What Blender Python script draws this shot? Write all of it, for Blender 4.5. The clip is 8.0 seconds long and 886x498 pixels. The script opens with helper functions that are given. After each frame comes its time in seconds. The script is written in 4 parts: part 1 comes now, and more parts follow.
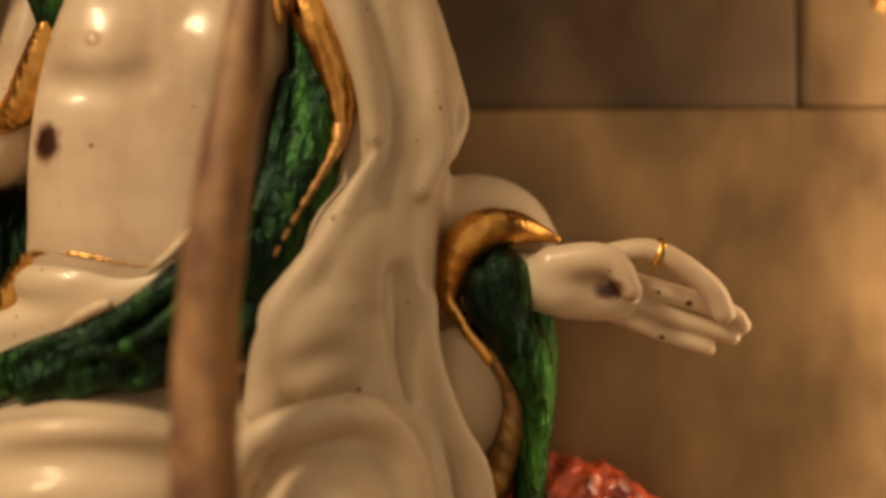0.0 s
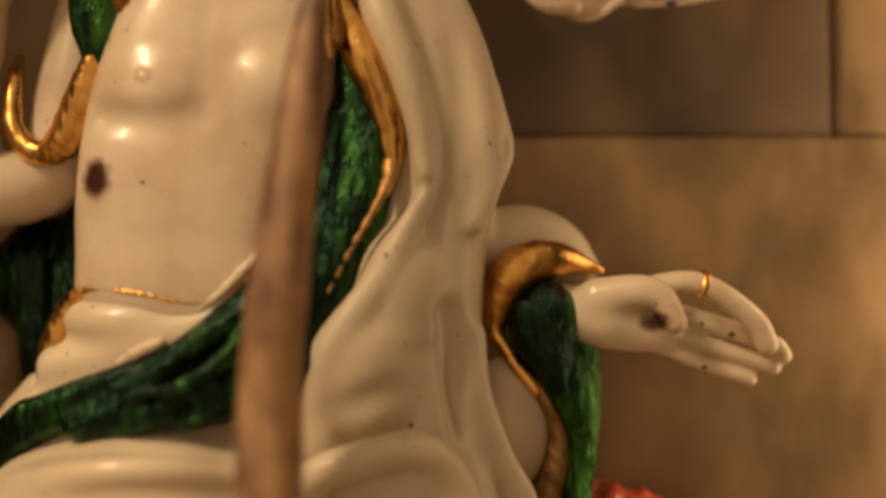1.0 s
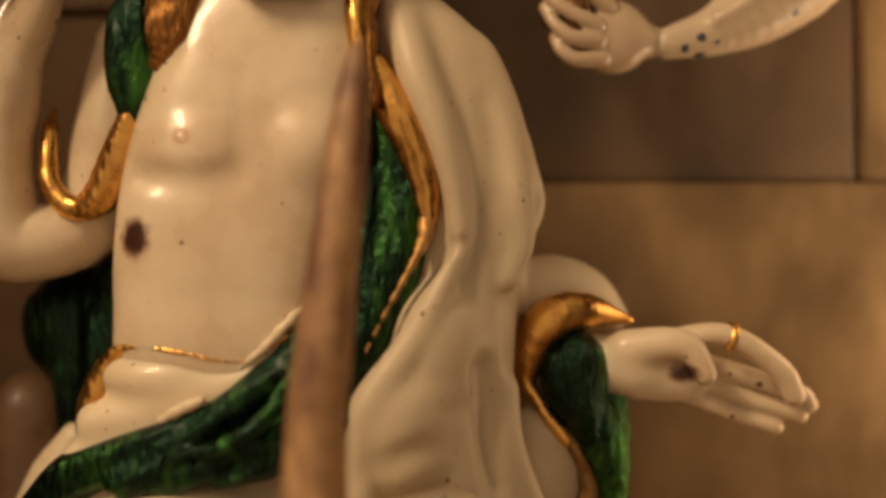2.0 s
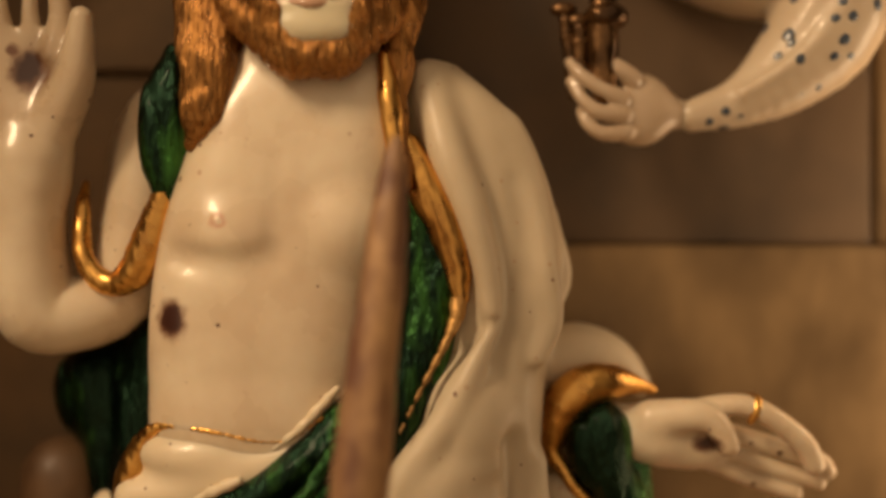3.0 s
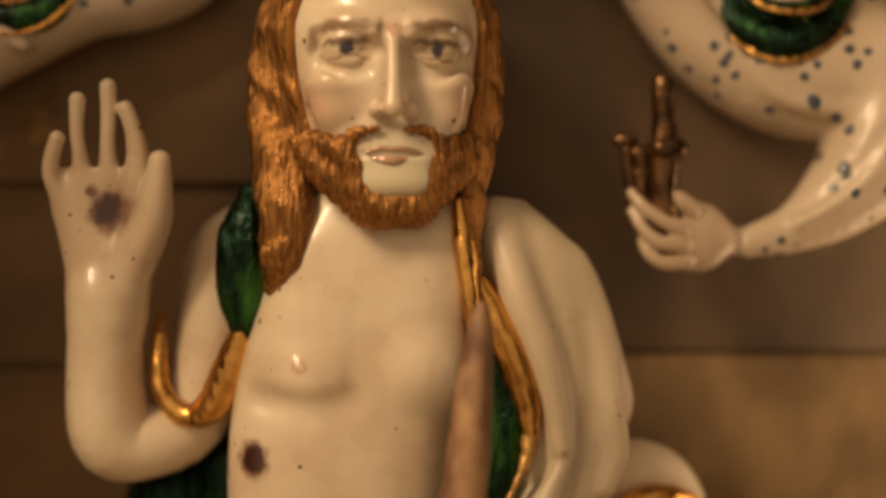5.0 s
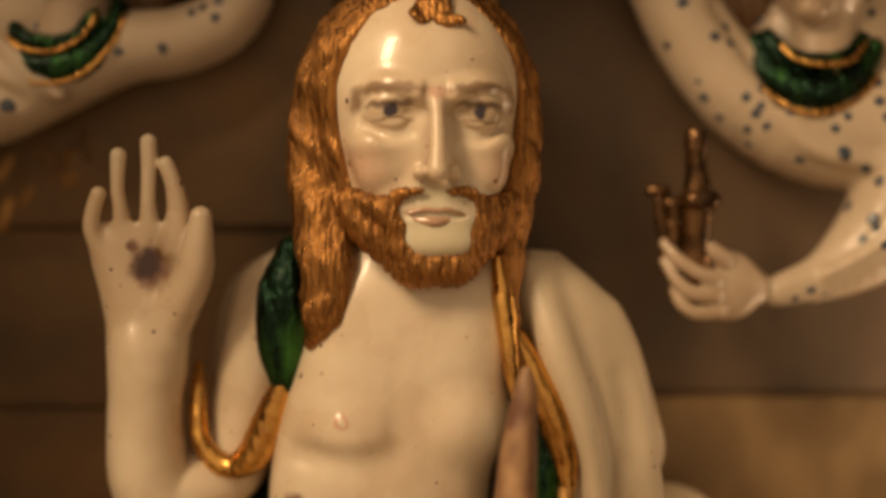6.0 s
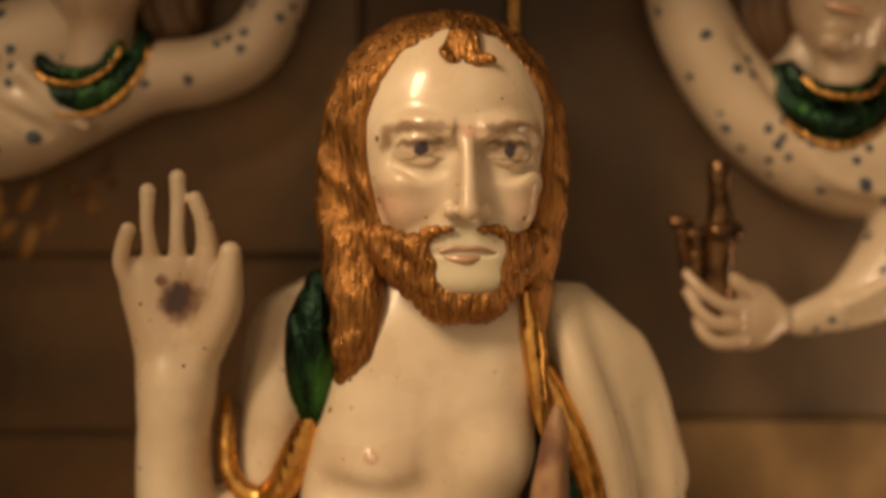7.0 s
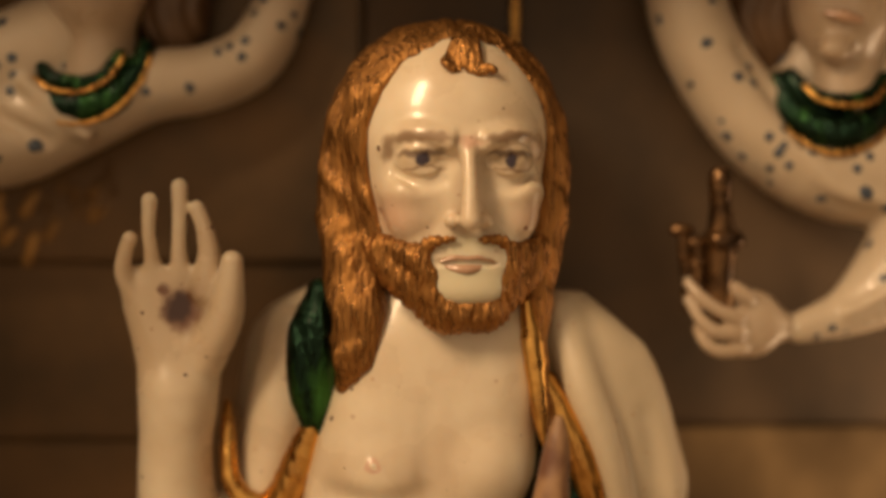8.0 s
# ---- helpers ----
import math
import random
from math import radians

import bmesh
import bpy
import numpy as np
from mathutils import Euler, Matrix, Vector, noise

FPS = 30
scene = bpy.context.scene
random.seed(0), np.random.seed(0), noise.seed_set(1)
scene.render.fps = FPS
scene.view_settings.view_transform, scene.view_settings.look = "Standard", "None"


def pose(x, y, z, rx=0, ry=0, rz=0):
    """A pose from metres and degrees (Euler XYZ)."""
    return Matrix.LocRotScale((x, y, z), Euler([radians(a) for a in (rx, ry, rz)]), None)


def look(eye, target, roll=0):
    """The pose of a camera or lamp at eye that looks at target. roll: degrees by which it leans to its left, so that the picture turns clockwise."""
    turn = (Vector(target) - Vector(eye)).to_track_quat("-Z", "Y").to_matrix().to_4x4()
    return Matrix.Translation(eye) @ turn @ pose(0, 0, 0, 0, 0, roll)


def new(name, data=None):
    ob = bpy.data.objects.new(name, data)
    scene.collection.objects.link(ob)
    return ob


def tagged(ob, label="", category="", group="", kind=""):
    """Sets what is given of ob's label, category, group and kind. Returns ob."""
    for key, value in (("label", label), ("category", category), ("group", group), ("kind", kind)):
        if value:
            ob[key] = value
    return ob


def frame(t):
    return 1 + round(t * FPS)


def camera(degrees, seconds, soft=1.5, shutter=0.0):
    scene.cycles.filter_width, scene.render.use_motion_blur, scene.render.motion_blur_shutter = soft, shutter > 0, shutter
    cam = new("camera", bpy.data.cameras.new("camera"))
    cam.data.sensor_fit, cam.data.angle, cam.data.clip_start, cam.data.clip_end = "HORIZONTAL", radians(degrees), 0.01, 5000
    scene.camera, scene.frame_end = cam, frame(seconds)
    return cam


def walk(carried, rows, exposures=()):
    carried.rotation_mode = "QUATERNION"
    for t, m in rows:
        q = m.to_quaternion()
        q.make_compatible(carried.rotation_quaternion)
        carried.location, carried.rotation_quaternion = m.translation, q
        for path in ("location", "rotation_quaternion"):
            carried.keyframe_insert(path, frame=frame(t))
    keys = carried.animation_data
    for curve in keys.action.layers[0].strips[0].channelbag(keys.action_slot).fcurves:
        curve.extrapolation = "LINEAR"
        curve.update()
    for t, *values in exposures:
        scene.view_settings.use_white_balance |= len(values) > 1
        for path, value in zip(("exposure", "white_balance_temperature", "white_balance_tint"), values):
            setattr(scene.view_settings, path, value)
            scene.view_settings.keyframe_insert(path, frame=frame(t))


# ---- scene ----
MM = 0.001
cam = camera(45.0, 8.0, soft=3.4)
cam.data.dof.use_dof, cam.data.dof.focus_distance, cam.data.dof.aperture_fstop = True, 0.0525, 13.0
# seconds, eye in millimetres, then yaw, pitch and roll in degrees
ROWS = [
    (0, 1.787, 0.885, 27.598, 3.36, 3.83, 0.5),
    (0.5, -0.02, 0.668, 28.439, 2.599, 3.655, 0.315),
    (1, -1.77, 0.292, 29.986, 2.014, 2.984, 0.331),
    (1.5, -2.774, -0.096, 31.396, 1.866, 2.655, 0.256),
    (3, -5.955, -1.636, 38.736, 0.892, 0.531, 0.243),
    (3.5, -6.991, -2.072, 40.991, 0.578, 0.104, 0.267),
    (4, -8.248, -2.515, 43.537, 0.311, -0.602, 0.212),
    (4.5, -9.366, -2.872, 45.687, 0.057, -1.159, 0.227),
    (5, -10.588, -3.215, 47.865, -0.176, -1.735, 0.243),
    (6.5, -14.524, -3.734, 53.304, -1.306, -3.369, 0.373),
    (7, -15.249, -3.846, 54.281, -1.446, -3.62, 0.356),
    (7.5, -15.386, -3.859, 54.784, -1.498, -3.773, 0.377),
    (8, -15.334, -3.889, 54.935, -1.459, -3.811, 0.366),
]
walk(cam, [(t, pose(x * MM, y * MM, z * MM, 0, 0, yaw) @ pose(0, 0, 0, 90 + pitch) @ pose(0, 0, 0, 0, 0, roll)) for t, x, y, z, yaw, pitch, roll in ROWS])

# ---- light ----
WARM = (1.0, 0.705, 0.42)
world = bpy.data.worlds.new("studio_air")
scene.world = world
world.use_nodes = True
world.node_tree.nodes["Background"].inputs["Color"].default_value = (1.0, 0.695, 0.415, 1)
world.node_tree.nodes["Background"].inputs["Strength"].default_value = 0.6


def lamp(name, eye, target, size_x, size_y, watts, colour=WARM):
    data = bpy.data.lights.new(name, "AREA")
    data.shape, data.size, data.size_y, data.energy, data.color = "RECTANGLE", size_x * MM, size_y * MM, watts, colour
    ob = new(name, data)
    ob.matrix_world = look([v * MM for v in eye], [v * MM for v in target])
    return ob


lamp("softbox_key", (-103, -44, 150), (-12, 52, 45), 26, 62, 0.225)
# fill lamp added out of view only to brighten the right of the wall
lamp("added_wall_fill", (37, 54, 33), (35.5, 61, 33.5), 14, 40, 0.027)


# ---- materials ----
def material(name, base, dark, rough, metal=0.0, grain=900.0, stretch=(1, 1, 1), contrast=(0.35, 0.65), bump=0.0,
             bump_grain=2500.0, coat=0.0, subsurface=0.0, specks=None, rough_spread=0.08, blots=()):
    """Two-scale procedural surface; grain in cells a metre, specks as (colour, share of the surface),
    blots of fired colour or painted shade as (centre, radii in millimetres, turn in degrees, colour, softness)."""
    mat = bpy.data.materials.new(name)
    mat.use_nodes = True
    nt = mat.node_tree
    bsdf = nt.nodes["Principled BSDF"]
    co = nt.nodes.new("ShaderNodeTexCoord")
    mp = nt.nodes.new("ShaderNodeMapping")
    mp.inputs["Scale"].default_value = stretch
    nt.links.new(co.outputs["Object"], mp.inputs["Vector"])

    def tex(scale, detail=4.0):
        n = nt.nodes.new("ShaderNodeTexNoise")
        n.inputs["Scale"].default_value, n.inputs["Detail"].default_value = scale, detail
        nt.links.new(mp.outputs[0], n.inputs["Vector"])
        return n

    def ramp(source, lo, hi, a, b):
        r = nt.nodes.new("ShaderNodeValToRGB")
        r.color_ramp.elements[0].position, r.color_ramp.elements[1].position = lo, hi
        r.color_ramp.elements[0].color, r.color_ramp.elements[1].color = (*a, 1), (*b, 1)
        nt.links.new(source, r.inputs[0])
        return r

    big, fine = tex(grain * 0.22, 2.0), tex(grain, 6.0)
    mix = nt.nodes.new("ShaderNodeMath")
    mix.operation = "MULTIPLY_ADD"
    mix.inputs[1].default_value = 0.45
    nt.links.new(big.outputs["Fac"], mix.inputs[0])
    half = nt.nodes.new("ShaderNodeMath")
    half.operation = "MULTIPLY"
    half.inputs[1].default_value = 0.55
    nt.links.new(fine.outputs["Fac"], half.inputs[0])
    nt.links.new(half.outputs[0], mix.inputs[2])
    colour = ramp(mix.outputs[0], *contrast, dark, base).outputs[0]
    if specks:
        spot = nt.nodes.new("ShaderNodeTexVoronoi")
        spot.inputs["Scale"].default_value = 820
        nt.links.new(co.outputs["Object"], spot.inputs["Vector"])
        sel = nt.nodes.new("ShaderNodeMath")
        sel.operation = "LESS_THAN"
        grade = nt.nodes.new("ShaderNodeMath")
        grade.operation = "MULTIPLY"
        grade.inputs[1].default_value = specks[1]
        sep = nt.nodes.new("ShaderNodeSeparateColor")
        nt.links.new(spot.outputs["Color"], sep.inputs[0])
        power = nt.nodes.new("ShaderNodeMath")
        power.operation = "POWER"
        power.inputs[1].default_value = 1.8
        nt.links.new(sep.outputs[0], power.inputs[0])
        nt.links.new(power.outputs[0], grade.inputs[0])
        nt.links.new(spot.outputs["Distance"], sel.inputs[0])
        nt.links.new(grade.outputs[0], sel.inputs[1])
        blend = nt.nodes.new("ShaderNodeMix")
        blend.data_type = "RGBA"
        nt.links.new(sel.outputs[0], blend.inputs["Factor"])
        nt.links.new(colour, blend.inputs["A"])
        blend.inputs["B"].default_value = (*specks[0], 1)
        colour = blend.outputs["Result"]
        dust = nt.nodes.new("ShaderNodeTexVoronoi")
        dust.inputs["Scale"].default_value = 1150
        nt.links.new(co.outputs["Object"], dust.inputs["Vector"])
        tone = nt.nodes.new("ShaderNodeSeparateColor")
        nt.links.new(dust.outputs["Color"], tone.inputs[0])
        size = nt.nodes.new("ShaderNodeMapRange")
        size.inputs["From Min"].default_value, size.inputs["To Max"].default_value = 0.55, 0.16
        nt.links.new(tone.outputs[1], size.inputs["Value"])
        near = nt.nodes.new("ShaderNodeMath")
        near.operation = "LESS_THAN"
        nt.links.new(dust.outputs["Distance"], near.inputs[0])
        nt.links.new(size.outputs[0], near.inputs[1])
        faint = nt.nodes.new("ShaderNodeMath")
        faint.operation = "MULTIPLY"
        faint.inputs[1].default_value = 0.5
        nt.links.new(near.outputs[0], faint.inputs[0])
        blend = nt.nodes.new("ShaderNodeMix")
        blend.data_type = "RGBA"
        nt.links.new(faint.outputs[0], blend.inputs["Factor"])
        nt.links.new(colour, blend.inputs["A"])
        blend.inputs["B"].default_value = (0.42, 0.24, 0.14, 1)
        colour = blend.outputs["Result"]
    if blots:
        rag = nt.nodes.new("ShaderNodeTexNoise")
        rag.inputs["Scale"].default_value, rag.inputs["Detail"].default_value = 1500, 3.0
        nt.links.new(co.outputs["Object"], rag.inputs["Vector"])
        drift = nt.nodes.new("ShaderNodeVectorMath")
        drift.operation = "MULTIPLY_ADD"
        drift.inputs[1].default_value, drift.inputs[2].default_value = (0.0007,) * 3, (-0.00035,) * 3
        nt.links.new(rag.outputs["Color"], drift.inputs[0])
        moved = nt.nodes.new("ShaderNodeVectorMath")
        nt.links.new(co.outputs["Object"], moved.inputs[0])
        nt.links.new(drift.outputs[0], moved.inputs[1])
    for centre, radii, angle, tint, softness in blots:
        place = nt.nodes.new("ShaderNodeMapping")
        place.vector_type = "TEXTURE"
        place.inputs["Location"].default_value = [v * MM for v in centre]
        place.inputs["Rotation"].default_value = (0, radians(angle), 0)
        place.inputs["Scale"].default_value = [v * MM for v in radii]
        nt.links.new(moved.outputs[0], place.inputs["Vector"])
        far = nt.nodes.new("ShaderNodeVectorMath")
        far.operation = "LENGTH"
        nt.links.new(place.outputs[0], far.inputs[0])
        fade = nt.nodes.new("ShaderNodeMapRange")
        fade.interpolation_type = "SMOOTHSTEP"
        fade.inputs["From Min"].default_value, fade.inputs["From Max"].default_value = 1 + softness, max(0.0, 1 - softness)
        fade.inputs["To Max"].default_value = tint[3] if len(tint) > 3 else 1.0
        nt.links.new(far.outputs["Value"], fade.inputs["Value"])
        blend = nt.nodes.new("ShaderNodeMix")
        blend.data_type = "RGBA"
        nt.links.new(fade.outputs[0], blend.inputs["Factor"])
        nt.links.new(colour, blend.inputs["A"])
        blend.inputs["B"].default_value = (*tint[:3], 1)
        colour = blend.outputs["Result"]
    nt.links.new(colour, bsdf.inputs["Base Color"])
    r = ramp(fine.outputs["Fac"], 0.3, 0.7, (rough - rough_spread,) * 3, (rough + rough_spread,) * 3)
    nt.links.new(r.outputs[0], bsdf.inputs["Roughness"])
    bsdf.inputs["Metallic"].default_value = metal
    bsdf.inputs["Coat Weight"].default_value, bsdf.inputs["Coat Roughness"].default_value = coat, 0.06
    if subsurface:
        bsdf.inputs["Subsurface Weight"].default_value = subsurface
        bsdf.inputs["Subsurface Radius"].default_value = (1.0, 0.7, 0.45)
        bsdf.inputs["Subsurface Scale"].default_value = 0.0006
    if bump:
        b = nt.nodes.new("ShaderNodeBump")
        b.inputs["Strength"].default_value, b.inputs["Distance"].default_value = bump, 0.0003
        nt.links.new(tex(bump_grain, 5.0).outputs["Fac"], b.inputs["Height"])
        nt.links.new(b.outputs[0], bsdf.inputs["Normal"])
    return mat


HEAD_TURN, HEAD = radians(6), (-13.3, 52.0, 55.5)


def at(u, v, w, *r):
    """A point of the seated statue's head: sideways, forwards and up from its middle."""
    return (HEAD[0] + u * math.cos(HEAD_TURN) + v * math.sin(HEAD_TURN), HEAD[1] - v * math.cos(HEAD_TURN) + u * math.sin(HEAD_TURN), HEAD[2] + w, *r)


def flesh(name, blots=()):
    return material(name, (0.76, 0.65, 0.485), (0.60, 0.465, 0.32), 0.3, grain=260, contrast=(0.4, 0.62), coat=0.35, subsurface=0.3,
                    bump=0.12, bump_grain=420, specks=((0.16, 0.09, 0.06), 0.16), blots=blots)


SKIN = material("tan_flesh_enamel", (0.55, 0.425, 0.305), (0.42, 0.31, 0.21), 0.32, grain=300, coat=0.3, subsurface=0.3, bump=0.12, bump_grain=420)
MAROON, UMBER, SEPIA, ROSE = (0.05, 0.017, 0.012), (0.19, 0.088, 0.05), (0.27, 0.17, 0.10, 0.85), (0.62, 0.36, 0.26, 0.7)
TORSO = flesh("flesh_enamel_torso", (
    ((-19.77, 50, 35.75), (0.78, 3, 0.95), 0, UMBER, 0.35), ((-19.77, 50, 35.75), (0.56, 3, 0.74), 0, MAROON, 0.25),
    ((-17.45, 49, 40.55), (0.42, 2, 0.42), 0, ROSE, 0.3), ((-17.45, 49, 40.55), (0.2, 2, 0.2), 0, (0.74, 0.62, 0.47), 0.3)))
PALM = flesh("flesh_enamel_palm", (
    ((-26.9, 51.6, 48.5), (1.15, 1.4, 1.3), 0, (0.36, 0.25, 0.16, 0.6), 0.5), ((-27.4, 51.4, 48.0), (1.0, 1.6, 1.05), 0, UMBER, 0.45),
    ((-27.55, 51.4, 48.15), (0.62, 1.5, 0.8), 20, MAROON, 0.4), ((-28.3, 51.4, 49.1), (0.3, 1.4, 0.35), 0, UMBER, 0.5)))
LOW_PALM = flesh("flesh_enamel_low_palm", (((6.9, 54.0, 29.2), (0.75, 1.3, 0.5), 0, UMBER, 0.4), ((6.95, 54.0, 29.2), (0.5, 1.3, 0.32), 0, MAROON, 0.4)))
face_blots = [(at(0.05, 4.3, -5.6), (1.9, 1.5, 1.0), 0, (0.58, 0.54, 0.36, 0.6), 0.4), (at(0.1, 4.6, -3.8), (1.6, 1.2, 0.5), 0, (0.56, 0.53, 0.36, 0.6), 0.5),
              (at(0.05, 4.6, 1.15), (0.5, 1.2, 0.3), 0, ROSE, 0.6)]
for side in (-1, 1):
    # brown brows and lid lines, with the eye sockets' shade painted in too
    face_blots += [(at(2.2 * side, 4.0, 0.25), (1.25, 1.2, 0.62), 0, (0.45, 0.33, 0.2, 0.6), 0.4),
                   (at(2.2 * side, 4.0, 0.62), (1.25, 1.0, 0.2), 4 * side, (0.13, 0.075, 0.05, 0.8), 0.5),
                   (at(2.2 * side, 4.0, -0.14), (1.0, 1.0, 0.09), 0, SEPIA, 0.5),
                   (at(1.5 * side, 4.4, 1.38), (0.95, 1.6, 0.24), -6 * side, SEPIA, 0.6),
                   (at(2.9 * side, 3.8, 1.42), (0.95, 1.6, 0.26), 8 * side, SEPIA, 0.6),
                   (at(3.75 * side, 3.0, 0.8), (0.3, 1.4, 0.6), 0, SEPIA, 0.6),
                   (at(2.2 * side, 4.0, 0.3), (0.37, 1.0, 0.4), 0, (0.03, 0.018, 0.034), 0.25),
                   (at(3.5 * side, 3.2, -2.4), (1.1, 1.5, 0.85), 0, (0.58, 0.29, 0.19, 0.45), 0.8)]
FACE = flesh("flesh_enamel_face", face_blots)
# lit copy of the white enamel, for lap and knee
ROBE = material("white_enamel", (0.77, 0.65, 0.475), (0.63, 0.52, 0.365), 0.4, grain=260, coat=0.2, subsurface=0.25,
                bump=0.12, bump_grain=400, specks=((0.20, 0.11, 0.07), 0.115))
# the same white enamel with the mantle's shade put into its colour
MANTLE = material("shaded_white_enamel", (0.63, 0.525, 0.375), (0.48, 0.39, 0.27), 0.48, grain=240, coat=0.05, subsurface=0.25,
                  bump=0.12, bump_grain=400, specks=((0.20, 0.11, 0.07), 0.115))
# angels' white enamel, toned tan to carry the shade they stand in
ANGEL_ROBE = material("shaded_angel_enamel", (0.62, 0.505, 0.37), (0.49, 0.385, 0.27), 0.4, grain=260, coat=0.15, subsurface=0.25, bump=0.15, bump_grain=400)
GREEN = material("green_enamel", (0.075, 0.25, 0.045), (0.010, 0.028, 0.016), 0.27, metal=0.95, grain=600, stretch=(1.5, 1.2, 0.5),
                 contrast=(0.5, 0.72), bump=1.0, bump_grain=1900, coat=0.06)
GOLD = material("polished_gold", (0.78, 0.44, 0.12), (0.45, 0.225, 0.065), 0.3, metal=1.0, grain=900, contrast=(0.36, 0.58), bump=0.2, bump_grain=1400)
HAIR = material("chased_gold", (0.43, 0.203, 0.056), (0.22, 0.1, 0.03), 0.34, metal=0.85, rough_spread=0.24, grain=2800, stretch=(1.7, 1.7, 0.24),
                contrast=(0.36, 0.6), bump=0.65, bump_grain=3400)
LIP = material("pink_enamel", (0.55, 0.34, 0.22), (0.42, 0.24, 0.15), 0.22, grain=900, coat=0.6)
BLUE = material("blue_enamel", (0.065, 0.085, 0.12), (0.035, 0.045, 0.065), 0.3, grain=1800, coat=0.4)
WALLGOLD = material("tarnished_gold_plate", (0.27, 0.172, 0.078), (0.10, 0.06, 0.027), 0.45, metal=0.4, grain=250, stretch=(1.1, 1, 0.6), contrast=(0.34, 0.66),
                    bump=0.25, bump_grain=240)
# bronze plate with the statue's shade put into its colour; TARNISH is the lighter copy
PANEL = material("shaded_bronze_plate", (0.105, 0.062, 0.03), (0.038, 0.023, 0.0115), 0.6, metal=0.15, grain=160, contrast=(0.38, 0.62), bump=0.25, bump_grain=240)
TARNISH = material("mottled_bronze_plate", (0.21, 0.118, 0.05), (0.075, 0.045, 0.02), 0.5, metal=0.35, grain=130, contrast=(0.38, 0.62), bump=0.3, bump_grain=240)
GILT = material("worn_gilt", (0.50, 0.28, 0.09), (0.12, 0.065, 0.025), 0.42, metal=0.6, grain=420, contrast=(0.42, 0.6), bump=0.3, bump_grain=900)
BRONZE = material("dark_brown_gilt", (0.22, 0.115, 0.045), (0.05, 0.027, 0.014), 0.26, metal=0.8, grain=700, contrast=(0.4, 0.62), bump=0.4, bump_grain=1200)
RED = material("red_enamel", (0.95, 0.14, 0.04), (0.16, 0.02, 0.01), 0.3, metal=0.3, grain=600, contrast=(0.44, 0.58), bump=0.5, coat=1.0)
BROWN = material("brown_enamel", (0.16, 0.088, 0.042), (0.08, 0.042, 0.02), 0.5, grain=500, coat=0.1)
THORN = material("dry_thorn", (0.45, 0.27, 0.13), (0.15, 0.068, 0.04), 0.5, grain=620, stretch=(1, 1, 0.6), contrast=(0.42, 0.57),
                 bump=0.35, bump_grain=1100)
BOUNCE = material("buff_bounce_cloth", (0.46, 0.37, 0.26), (0.36, 0.28, 0.19), 0.9, grain=300, bump=0.2, bump_grain=1500)
STUDIO = material("dark_cloth", (0.06, 0.045, 0.03), (0.03, 0.02, 0.014), 0.9, grain=40)


